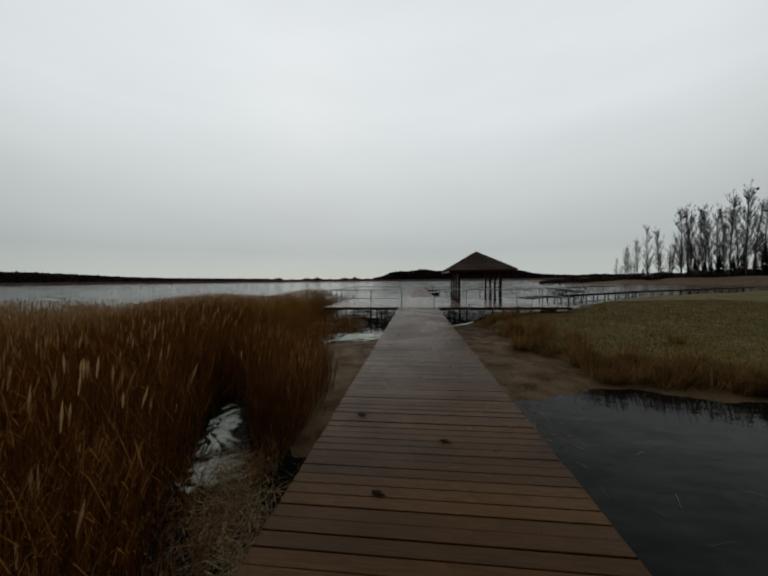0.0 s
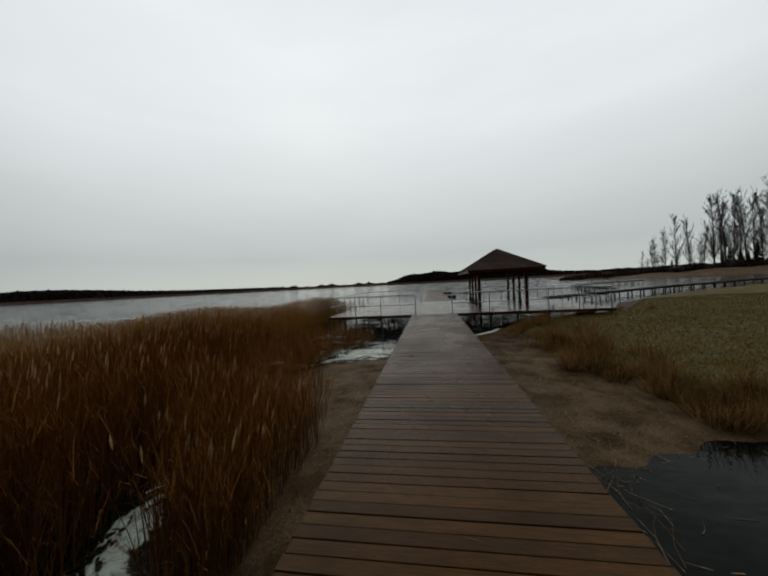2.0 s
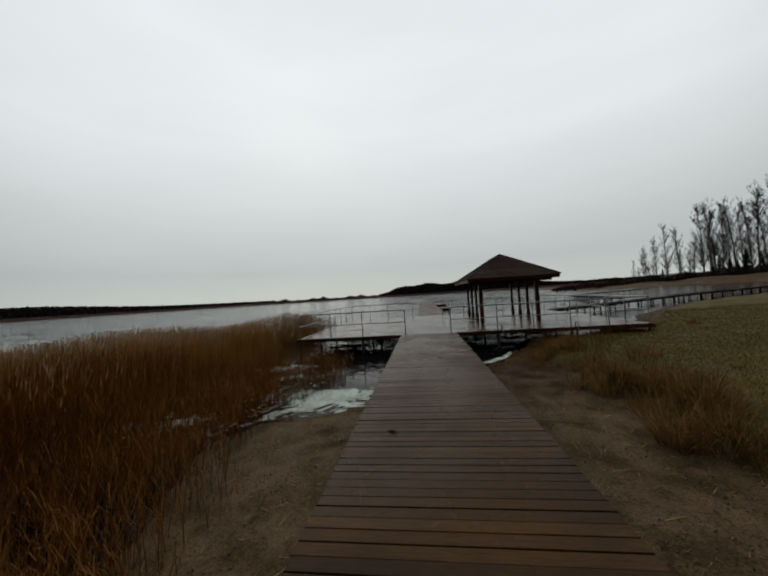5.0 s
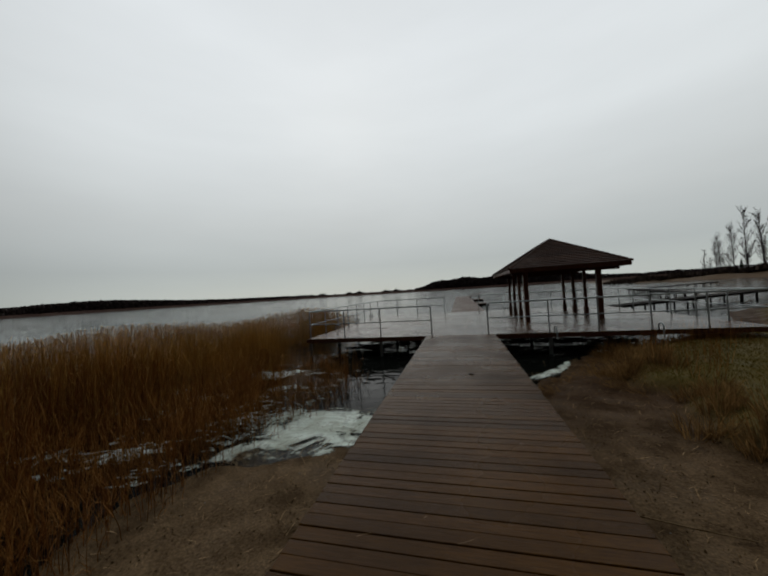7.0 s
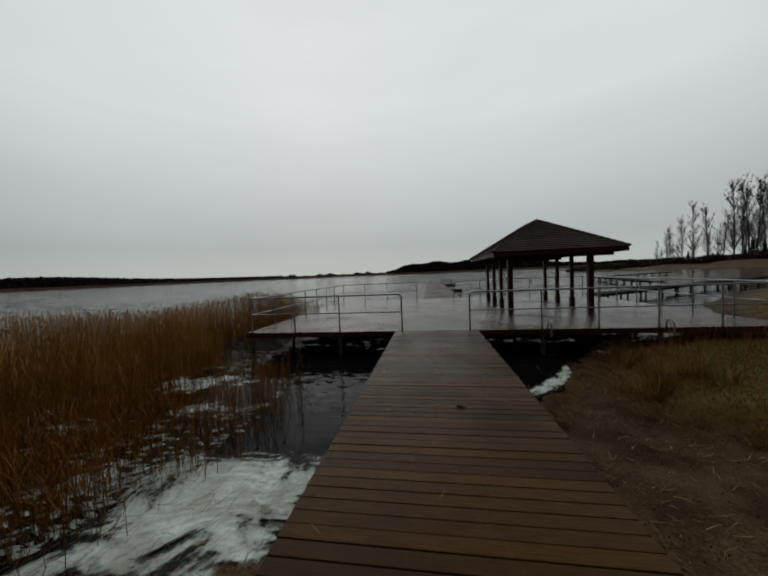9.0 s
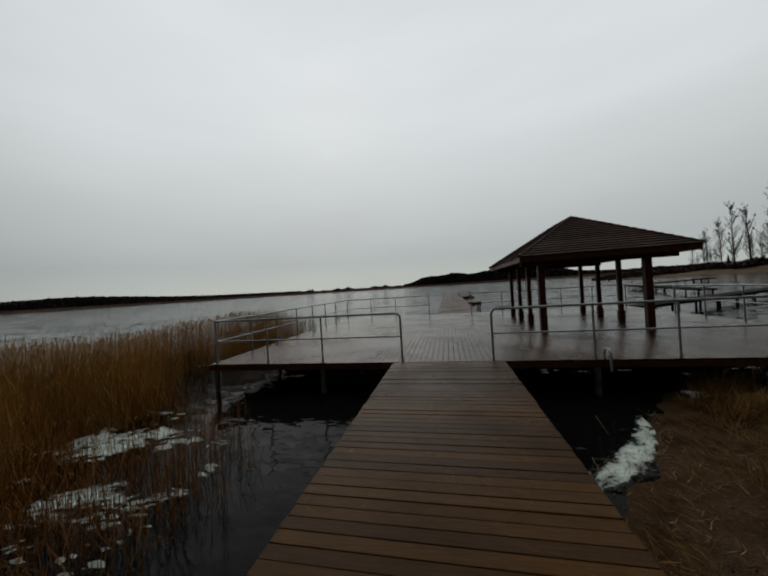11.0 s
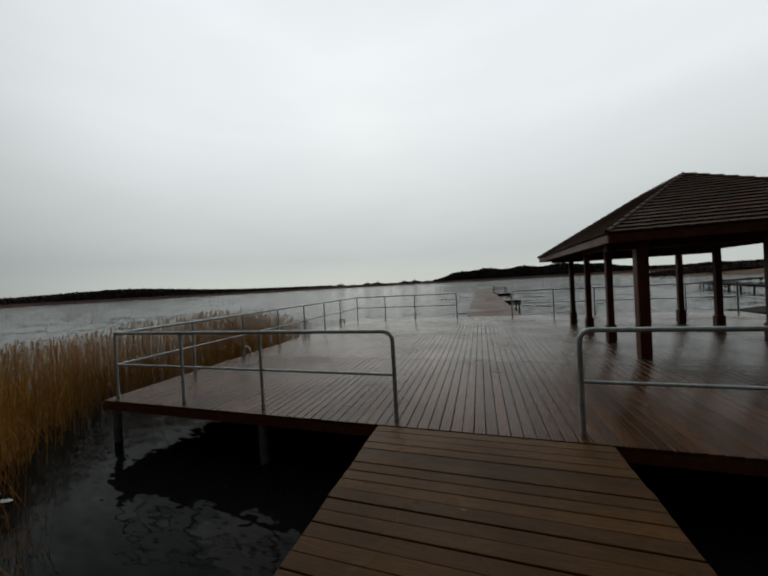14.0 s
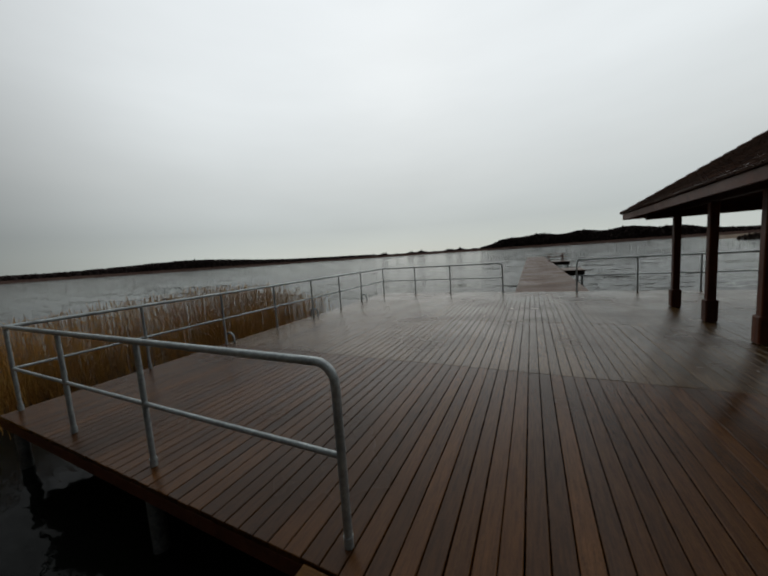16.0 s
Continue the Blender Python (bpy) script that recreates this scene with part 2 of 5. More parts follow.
def ground_material():
    """Wet sand, dry brown bank and olive lawn by height above the lake, with litter-coloured mottling."""
    m = mat("shore_ground", (0.074, 0.046, 0.022), (0.160, 0.106, 0.057), 2.6, (0.45, 0.8), 1.0, (1, 1, 1), 26, c3=(0.036, 0.021, 0.010), big=1.9, spec=0.02, wear=0.6)
    nt = m.node_tree
    n, l = nt.nodes.new, nt.links.new
    b = nt.nodes["Principled BSDF"]
    base = b.inputs["Base Color"].links[0].from_socket
    geo = n("ShaderNodeNewGeometry")
    at = n("ShaderNodeAttribute")
    at.attribute_name = "turf"
    ns = n("ShaderNodeTexNoise")
    ns.inputs["Scale"].default_value, ns.inputs["Detail"].default_value = 0.35, 6
    n5 = n("ShaderNodeTexNoise")
    n5.inputs["Scale"].default_value, n5.inputs["Detail"].default_value = 14, 6
    l(geo.outputs["Position"], ns.inputs["Vector"])
    l(geo.outputs["Position"], n5.inputs["Vector"])
    ad = n("ShaderNodeMath")
    ad.operation = "ADD"
    l(ns.outputs[0], ad.inputs[0])
    l(n5.outputs[0], ad.inputs[1])
    rg = n("ShaderNodeMapRange")
    rg.inputs["From Min"].default_value, rg.inputs["From Max"].default_value = 0.8, 1.2
    l(ad.outputs[0], rg.inputs[0])
    # grains, pebbles and rotted crumbs
    n6 = n("ShaderNodeTexNoise")
    n6.inputs["Scale"].default_value, n6.inputs["Detail"].default_value = 55, 4
    l(geo.outputs["Position"], n6.inputs["Vector"])
    gr = n("ShaderNodeMapRange")
    for key, value in (("From Min", 0.36), ("From Max", 0.64), ("To Min", 0.66), ("To Max", 1.22)):
        gr.inputs[key].default_value = value
    l(n6.outputs[0], gr.inputs[0])
    speck = n("ShaderNodeMixRGB")
    speck.blend_type, speck.inputs[0].default_value = "MULTIPLY", 1.0
    l(base, speck.inputs[1])
    l(gr.outputs[0], speck.inputs[2])
    # dark mud under the bank
    a3 = n("ShaderNodeAttribute")
    a3.attribute_name = "mud"
    mud = n("ShaderNodeMixRGB")
    mud.blend_type = "MULTIPLY"
    mud.inputs[2].default_value = (0.52, 0.44, 0.40, 1)
    l(a3.outputs["Fac"], mud.inputs[0])
    l(speck.outputs[0], mud.inputs[1])
    base = mud.outputs[0]
    lawn = n("ShaderNodeMixRGB")
    lawn.inputs[1].default_value, lawn.inputs[2].default_value = (0.072, 0.060, 0.013, 1), (0.140, 0.096, 0.026, 1)
    l(rg.outputs[0], lawn.inputs[0])
    mx = n("ShaderNodeMixRGB")
    l(at.outputs["Fac"], mx.inputs[0])
    l(base, mx.inputs[1])
    l(lawn.outputs[0], mx.inputs[2])
    # dry sand on the open beach
    a2 = n("ShaderNodeAttribute")
    a2.attribute_name = "beach"
    sand = n("ShaderNodeMixRGB")
    sand.inputs[1].default_value, sand.inputs[2].default_value = (0.100, 0.066, 0.040, 1), (0.165, 0.114, 0.072, 1)
    l(rg.outputs[0], sand.inputs[0])
    m2 = n("ShaderNodeMixRGB")
    l(a2.outputs["Fac"], m2.inputs[0])
    l(mx.outputs[0], m2.inputs[1])
    l(sand.outputs[0], m2.inputs[2])
    l(m2.outputs[0], b.inputs["Base Color"])
    return m


def water_material():
    """Dark lake water: clear gloss, wind ripples of three sizes."""
    m = bpy.data.materials.new("lake_water")
    m.use_nodes = True
    nt, b = m.node_tree, m.node_tree.nodes["Principled BSDF"]
    n, l = nt.nodes.new, nt.links.new
    b.inputs["Base Color"].default_value = (0.0042, 0.0050, 0.0040, 1)
    b.inputs["Specular IOR Level"].default_value = 0.065
    b.inputs["Roughness"].default_value = 0.06
    b.inputs["IOR"].default_value = 1.33
    geo = n("ShaderNodeNewGeometry")
    mp = n("ShaderNodeMapping")
    mp.inputs["Rotation"].default_value = (0, 0, radians(20))
    mp.inputs["Scale"].default_value = (0.38, 1, 1)
    l(geo.outputs["Position"], mp.inputs[0])
    at = n("ShaderNodeAttribute")
    at.attribute_name = "chop"
    tilt = None
    for s_, d_, k_ in ((1.3, 3, 0.34), (5.0, 3, 0.46), (14.0, 3, 0.34), (0.22, 2, 0.14)):
        tx = n("ShaderNodeTexNoise")
        tx.inputs["Scale"].default_value, tx.inputs["Detail"].default_value = s_, d_
        l(mp.outputs[0], tx.inputs["Vector"])
        su = n("ShaderNodeVectorMath")
        su.operation = "SUBTRACT"
        su.inputs[1].default_value = (0.5, 0.5, 0.5)
        l(tx.outputs["Color"], su.inputs[0])
        mu = n("ShaderNodeVectorMath")
        mu.operation = "MULTIPLY"
        mu.inputs[1].default_value = (k_ * 0.35, k_, 0)
        l(su.outputs[0], mu.inputs[0])
        if tilt is None:
            tilt = mu.outputs[0]
        else:
            ad = n("ShaderNodeVectorMath")
            l(tilt, ad.inputs[0])
            l(mu.outputs[0], ad.inputs[1])
            tilt = ad.outputs[0]
    sc = n("ShaderNodeVectorMath")
    sc.operation = "SCALE"
    l(tilt, sc.inputs[0])
    l(at.outputs["Fac"], sc.inputs["Scale"])
    up = n("ShaderNodeVectorMath")
    up.inputs[1].default_value = (0, 0, 1)
    l(sc.outputs[0], up.inputs[0])
    nz = n("ShaderNodeVectorMath")
    nz.operation = "NORMALIZE"
    l(up.outputs[0], nz.inputs[0])
    l(nz.outputs[0], b.inputs["Normal"])
    return m


def foam_material():
    """White where the foam is thick, grey and wet where it thins out."""
    m = mat("lake_foam", (0.58, 0.66, 0.58), (0.78, 0.86, 0.78), 5, (0.5, 0.8), 0.9, (1, 1, 1), 22, c3=(0.40, 0.43, 0.34), big=2.2, wear=0.6)
    nt = m.node_tree
    b = nt.nodes["Principled BSDF"]
    base = b.inputs["Base Color"].links[0].from_socket
    n, l = nt.nodes.new, nt.links.new
    at = n("ShaderNodeAttribute")
    at.attribute_name = "thick"
    mx = n("ShaderNodeMixRGB")
    mx.inputs[1].default_value = (0.20, 0.22, 0.175, 1)
    l(at.outputs["Fac"], mx.inputs[0])
    l(base, mx.inputs[2])
    l(mx.outputs[0], b.inputs["Base Color"])
    # bubbles thin out to open water
    tx = n("ShaderNodeTexNoise")
    tx.inputs["Scale"].default_value, tx.inputs["Detail"].default_value = 19, 8
    l(n("ShaderNodeNewGeometry").outputs["Position"], tx.inputs["Vector"])
    ad = n("ShaderNodeMath")
    ad.operation = "ADD"
    l(at.outputs["Fac"], ad.inputs[0])
    l(tx.outputs[0], ad.inputs[1])
    cover = n("ShaderNodeMapRange")
    cover.inputs["From Min"].default_value, cover.inputs["From Max"].default_value = 0.60, 1.12
    l(ad.outputs[0], cover.inputs[0])
    l(cover.outputs[0], b.inputs["Alpha"])
    return m


M_FOAM = foam_material()


def let_light_through(m, share):
    """Thin dry blades glow a little against the light."""
    nt = m.node_tree
    b = nt.nodes["Principled BSDF"]
    out = nt.nodes["Material Output"]
    tr = nt.nodes.new("ShaderNodeBsdfTranslucent")
    mix = nt.nodes.new("ShaderNodeMixShader")
    mix.inputs[0].default_value = share
    nt.links.new(b.inputs["Base Color"].links[0].from_socket, tr.inputs["Color"])
    nt.links.new(b.outputs[0], mix.inputs[1])
    nt.links.new(tr.outputs[0], mix.inputs[2])
    nt.links.new(mix.outputs[0], out.inputs["Surface"])


for m_ in (M_REED, M_REED_GOLD, M_PLUME, M_TUFT, M_LAWN):
    let_light_through(m_, 0.4)

M_GROUND, M_WATER = ground_material(), water_material()

# ---- mesh helpers ----


def part(name, bm, material, parent=None, label=""):
    me = bpy.data.meshes.new(name)
    bm.to_mesh(me)
    bm.free()
    me.materials.append(material)
    ob = new(name, me)
    ob.parent = parent
    return tagged(ob, label)


def raw(name, verts, faces, material, parent=None, smooth=False):
    me = bpy.data.meshes.new(name)
    me.from_pydata(verts, [], faces)
    me.materials.append(material)
    if smooth:
        me.polygons.foreach_set("use_smooth", [True] * len(me.polygons))
    me.update()
    ob = new(name, me)
    ob.parent = parent
    return ob


def empty(name, x, y, z, label, category, group="", kind=""):
    ob = new(name)
    ob.location = (x, y, z)
    return tagged(ob, label, category, group, kind)


def box(bm, x0, x1, y0, y1, z0, z1, bevel=0.0):
    r = bmesh.ops.create_cube(bm, size=1, matrix=Matrix.Translation(((x0 + x1) / 2, (y0 + y1) / 2, (z0 + z1) / 2)) @ Matrix.Diagonal((x1 - x0, y1 - y0, z1 - z0, 1)))
    if bevel:
        es = list({e for v in r["verts"] for e in v.link_edges})
        bmesh.ops.bevel(bm, geom=es, offset=bevel, segments=1, affect="EDGES")


def tube(bm, pts, r, n=10, r1=None, cap=True):
    """A pipe along a line of points."""
    rings, pts = [], [Vector(p) for p in pts]
    for i, p in enumerate(pts):
        d = (pts[min(i + 1, len(pts) - 1)] - pts[max(i - 1, 0)]).normalized()
        a = d.orthogonal().normalized() if not rings else (side - d * side.dot(d)).normalized()
        side = a
        c = d.cross(a)
        rad = r if r1 is None else r + (r1 - r) * i / (len(pts) - 1)
        rings.append([bm.verts.new(p + (a * math.cos(t) + c * math.sin(t)) * rad) for t in (2 * math.pi * k / n for k in range(n))])
    for u, v in zip(rings, rings[1:]):
        for k in range(n):
            bm.faces.new((u[k], u[(k + 1) % n], v[(k + 1) % n], v[k])).smooth = True
    if cap:
        # caps on vertices of their own keep the pipe's shading straight to its end
        bm.faces.new([bm.verts.new(q.co) for q in rings[0][::-1]])
        bm.faces.new([bm.verts.new(q.co) for q in rings[-1]])


rng = np.random.default_rng(7)

# ---- land and water ----
LAKE = -0.75
SHORE = ((-1.9, -15.2), (-2.8, -12.5), (-3.7, -10.2), (-4.2, -8.4), (-3.7, -7.5), (-2.5, -7.15), (-1.2, -6.5), (1.2, -4.1), (1.75, -3.05), (2.5, -2.42), (3.05, -1.78), (3.35, -1.1), (3.7, -0.45), (4.4, 0.3), (6.0, 1.3), (8.2, 2.4), (9.9, 3.4), (11.2, 5.0), (15.5, 11.0), (22, 17.0), (28, 21.0), (50, 33), (75, 45), (98, 60), (104, 78), (92, 100), (78, 118), (68, 135), (75, 180), (150, 420), (600, 900), (2600, 2600), (2600, -2600), (-2600, -2600), (-2600, -2000), (-60, -45), (-12, -26), (12, -26), (13, -20), (10.5, -15.5), (7.0, -12.7), (4.6, -12.0), (2.8, -12.3), (1.7, -13.0), (0.2, -14.0))


def shore_distance(x, y):
    """Signed metres to the waterline, positive on land."""
    px, py = np.asarray(x, float).ravel(), np.asarray(y, float).ravel()
    best, odd = np.full(px.shape, 1e9), np.zeros(px.shape, bool)
    for (ax, ay), (bx, by) in zip(SHORE, SHORE[1:] + SHORE[:1]):
        dx, dy = bx - ax, by - ay
        t = np.clip(((px - ax) * dx + (py - ay) * dy) / (dx * dx + dy * dy), 0, 1)
        best = np.minimum(best, np.hypot(px - ax - t * dx, py - ay - t * dy))
        cross = (ay > py) != (by > py)
        odd ^= cross & (px < (bx - ax) * (py - ay) / np.where(by == ay, 1e-9, by - ay) + ax)
    return np.where(odd, best, -best).reshape(np.shape(x))


def bank_edge(y):
    """Where the bank's dry grass begins, across from the walk."""
    return np.interp(y, (-14, -12, -11, -10, -8.7, -7, -6, -4, -3, -1.5, 0), (5.2, 4.9, 4.0, 3.6, 3.4, 3.35, 3.35, 3.4, 3.5, 4.0, 4.6)) + 0.22 * np.sin(y * 2.3) + 0.12 * np.sin(y * 5.1)


def beyond(x, y):
    """1 on the sloping beach across the bay."""
    return np.clip((np.hypot(x, y + 12) - 100) / 8, 0, 1)


def turf_at(x, y, d):
    """1 on the lawn, 0 on the sand strip along the walk."""
    return np.clip((np.minimum(d - 1.0, x - bank_edge(y) - 0.15)) / 0.6, 0, 1) * (1 - beyond(x, y))


def ripple(x, y):
    return 0.020 * np.sin(x * 2.1 + 1.3 * np.sin(y * 1.1)) * np.sin(y * 1.7 + 0.8) + 0.010 * np.sin(x * 5.3 + y * 3.1) * np.sin(y * 4.7 - x * 1.9)


def land_height(x, y):
    d = shore_distance(x, y)
    t = turf_at(x, y, d)
    up = np.where(d > 0, 0.17 * (1 - np.exp(-d / 1.2)), np.maximum(d * 0.12, -1.5))
    return LAKE + up + t * (0.28 + np.clip((d - 2) * 0.02, 0, 0.25)) + np.clip((d - 0.5) * 0.30, 0, np.interp(y, (100, 140), (2.5, 0.6))) * beyond(x, y) * (d > 0) + ripple(x, y) * (1 - 0.8 * t) * np.clip(1 - np.abs(d) / 60, 0, 1) * (d > -3)


def spread(near0, near1, step, far):
    out, v, s = [], near1, step
    while v < far:
        s *= 1.13
        v += s
        out.append(v)
    low, v, s = [], near0, step
    while v > -far:
        s *= 1.13
        v -= s
        low.append(v)
    return np.array(low[::-1] + list(np.arange(near0, near1 + 1e-6, step)) + out)


gx, gy = np.meshgrid(spread(-6, 12, 0.11, 2500), spread(-21, 4, 0.13, 2500))
gz = land_height(gx, gy)
rows_, cols_ = gx.shape
idx = np.arange(rows_ * cols_).reshape(rows_, cols_)
quads = np.stack([idx[:-1, :-1], idx[:-1, 1:], idx[1:, 1:], idx[1:, :-1]], -1).reshape(-1, 4)
ground = raw("ground", np.stack([gx, gy, gz], -1).reshape(-1, 3).tolist(), quads.tolist(), M_GROUND, smooth=True)
attr = ground.data.attributes.new("turf", "FLOAT", "POINT")
attr.data.foreach_set("value", turf_at(gx, gy, shore_distance(gx, gy)).ravel().astype(np.float32))
attr = ground.data.attributes.new("mud", "FLOAT", "POINT")
attr.data.foreach_set("value", (np.clip((gx - 0.5) / 1.0, 0, 1) * np.clip((gy + 8.0) / 3.5, 0, 1)).ravel().astype(np.float32))
attr = ground.data.attributes.new("beach", "FLOAT", "POINT")
attr.data.foreach_set("value", beyond(gx, gy).ravel().astype(np.float32))
tagged(ground, "brown wet sand, dry bank and olive lawn along the lake", "ground", kind="structure")

wx, wy = np.meshgrid(spread(-14, 14, 1.0, 2500), spread(-26, 30, 1.0, 2500))
rows_, cols_ = wx.shape
idx = np.arange(rows_ * cols_).reshape(rows_, cols_)
quads = np.stack([idx[:-1, :-1], idx[:-1, 1:], idx[1:, 1:], idx[1:, :-1]], -1).reshape(-1, 4)
water = raw("water", np.stack([wx, wy, np.full(wx.shape, LAKE)], -1).reshape(-1, 3).tolist(), quads.tolist(), M_WATER)
chop = 0.42 + 0.20 * np.clip((wy + 4.5) / 2, 0, 1) + 0.38 * np.clip((wy - 0.3 * np.clip(wx, 0, 40) - 4) / 14 + np.clip((-wx - 9) / 8, 0, 2), 0, 1)
attr = water.data.attributes.new("chop", "FLOAT", "POINT")
attr.data.foreach_set("value", chop.ravel().astype(np.float32))
tagged(water, "grey wind-rippled lake water under an overcast sky", "water", kind="structure")

# ---- far shore ----


def far_shore():
    """Low wooded shore across the lake: a bank and thousands of rough crowns."""
    vs, fs = [], []
    az = np.radians(np.arange(-100, 62, 0.5))
    for r0, z0 in ((735, LAKE - 0.5), (745, 3.0), (900, 6.0)):
        vs += [(r0 * math.sin(a), r0 * math.cos(a), z0) for a in az]
    k = len(az)
    fs = [(j * k + i, j * k + i + 1, (j + 1) * k + i + 1, (j + 1) * k + i) for j in range(2) for i in range(k - 1)]
    bank = raw("backdrop", vs, fs, M_BANK)
    tagged(bank, "low reddish brown far bank of the lake", "far shore", kind="structure")

    def height(deg):
        h = 7 + 3 * math.sin(deg * 0.9) + 2.5 * math.sin(deg * 2.7 + 1)
        if -8 < deg:
            h = (10 + 22 * min(1, (deg + 8) / 6) + 3 * math.sin(deg * 1.1)) * (1 - 0.68 * min(1, max(0, (deg - 15) / 9)))
        if deg < -28:
            h = 8 + 13 * math.exp(-((deg + 58) / 9) ** 2) + 4 * min(1, (-28 - deg) / 20)
        return h
    deg_ = np.arange(-100, 60, 0.4)
    vs = [(792 * math.sin(radians(a)), 792 * math.cos(radians(a)), z) for a in deg_ for z in (0.0, 2 + (0.78 if a > -8 or a < -28 else 0.55) * height(a) + rng.uniform(-0.7, 0.7))]
    fs = [(2 * i, 2 * i + 2, 2 * i + 3, 2 * i + 1) for i in range(len(deg_) - 1)]
    ico = bmesh.new()
    bmesh.ops.create_icosphere(ico, subdivisions=1, radius=1)
    iv = np.array([v.co for v in ico.verts])
    ifc = [[v.index for v in f.verts] for f in ico.faces]
    ico.free()
    for i in range(8500):
        deg = -100 + 160 * rng.random()
        h = height(deg)
        dense = deg > -8 or deg < -28
        if not dense and rng.random() < 0.45:
            h *= 0.45
        lift = rng.random() ** (0.7 if dense else 1.4)
        r = 760 + 60 * rng.random()
        s = (1.0 + 1.6 * rng.random()) * (1.1 if dense else 0.8)
        p = iv * (s, s, s * (1.0 + 0.5 * rng.random())) * (1 + 0.35 * (rng.random((len(iv), 1)) - 0.5))
        p = p + (r * math.sin(radians(deg)), r * math.cos(radians(deg)), 2 + lift * max(0.8 * h - s, 1))
        o = len(vs)
        vs += p.tolist()
        fs += [[a + o for a in f] for f in ifc]
    woods = raw("far_woods", vs, fs, M_WOODS)
    tagged(woods, "dark leafless and pine woods on the far shore", "woods", kind="stuff")


far_shore()

# ---- piers ----
PITCH = 0.1275


def board_mesh(name, sx, sy, sz, material, bow=0.0):
    """One board with worn top edges, its top at z = 0, centred in x and y."""
    bm = bmesh.new()
    box(bm, -sx / 2, sx / 2, -sy / 2, sy / 2, -sz, 0)
    top = [e for e in bm.edges if all(v.co.z > -1e-6 for v in e.verts)]
    bmesh.ops.bevel(bm, geom=top, offset=0.004, segments=1, affect="EDGES")
    me = bpy.data.meshes.new(name)
    bm.to_mesh(me)
    bm.free()
    me.materials.append(material)
    return me


def joined_boards(name, places, sx, sy, sz, material, parent):
    """Boards too far off to pick apart, as one mesh."""
    vs, fs = [], []
    c = [(-1, -1, -1), (1, -1, -1), (1, 1, -1), (-1, 1, -1), (-1, -1, 0), (1, -1, 0), (1, 1, 0), (-1, 1, 0)]
    q = [(4, 5, 6, 7), (0, 1, 5, 4), (1, 2, 6, 5), (2, 3, 7, 6), (3, 0, 4, 7)]
    for x, y, z in places:
        o = len(vs)
        vs += [(x + a * sx / 2, y + b * sy / 2, z + d * sz) for a, b, d in c]
        fs += [tuple(i + o for i in f) for f in q]
    ob = raw(name, vs, fs, material, parent)
    tagged(ob, kind="stuff")
    return ob


def piles(parent, spots, top, r=0.06, name="pile"):
    for x, y in spots:
        bm = bmesh.new()
        tube(bm, [(x, y, LAKE - 0.9), (x + 0.004, y, -0.4), (x, y, top)], r, 12)
        part(name, bm, M_PILE, parent)


WALK_HALF = 1.21
walkway = empty("boardwalk", 0, 0, 0, "wet brown timber boardwalk of cross-laid planks", "boardwalk", kind="structure")
for sx_ in (-1.08, 0.0, 1.08):
    bm = bmesh.new()
    box(bm, sx_ - 0.05, sx_ + 0.05, -24.0, -0.05, -0.24, -0.042, 0.006)
    part("stringer", bm, M_BEAM, walkway)
for yy in np.arange(-22.5, -1, 3.1):
    bm = bmesh.new()
    box(bm, -1.12, 1.12, yy - 0.06, yy + 0.06, -0.40, -0.242, 0.006)
    part("crossbeam", bm, M_BEAM, walkway)
piles(walkway, [(s * 0.98, yy) for yy in np.arange(-22.5, -1, 3.1) for s in (-1, 1)], -0.40)

X0, X1, Y1 = -6.12, 9.15, 11.2
platform = empty("platform", 0, 0, 0, "wide wet timber deck on piles with boards laid lengthwise", "deck", kind="structure")
for name, a in (("fascia", (X0, X1, 0.005, 0.05, -0.16, -0.044)), ("fascia", (X0, X1, Y1 - 0.05, Y1 - 0.005, -0.16, -0.044)), ("fascia", (X0 + 0.004, X0 + 0.05, 0.052, Y1 - 0.052, -0.16, -0.044)), ("fascia", (X1 - 0.05, X1 - 0.004, 0.052, Y1 - 0.052, -0.16, -0.044))):
    bm = bmesh.new()
    box(bm, *a, 0.004)
    part(name, bm, M_FASCIA, platform)
for yy in (0.9, 3.15, 4.6, 6.2, 7.7, 9.2, 10.6):
    bm = bmesh.new()
    box(bm, X0 + 0.06, X1 - 0.06, yy - 0.06, yy + 0.06, -0.155, -0.046)
    part("joist", bm, M_BEAM, platform)
piles(platform, [(x, y) for y in (0.13, 3.15, 6.2, 9.2, 11.0) for x in (-6.0, -3.0, -0.4, 3.0, 6.0, 9.0) if (x, y) != (-0.4, 0.13)], -0.05)

far_pier = empty("far_pier", 0, Y1, 0, "long narrow timber pier running out into the lake", "pier", kind="structure")
for sx_ in (-0.45, 0.55, 1.6):
    bm = bmesh.new()
    box(bm, sx_ - 0.05, sx_ + 0.05, 0.02, 43.5, -0.24, -0.044)
    part("stringer", bm, M_BEAM, far_pier)
for yy in np.arange(2, 43, 4.0):
    for xx in (-0.45, 1.6):
        bm = bmesh.new()
        tube(bm, [(xx, yy, LAKE - 0.9), (xx, yy, -0.24)], 0.06, 8)
        part("pile", bm, M_PILE, far_pier)


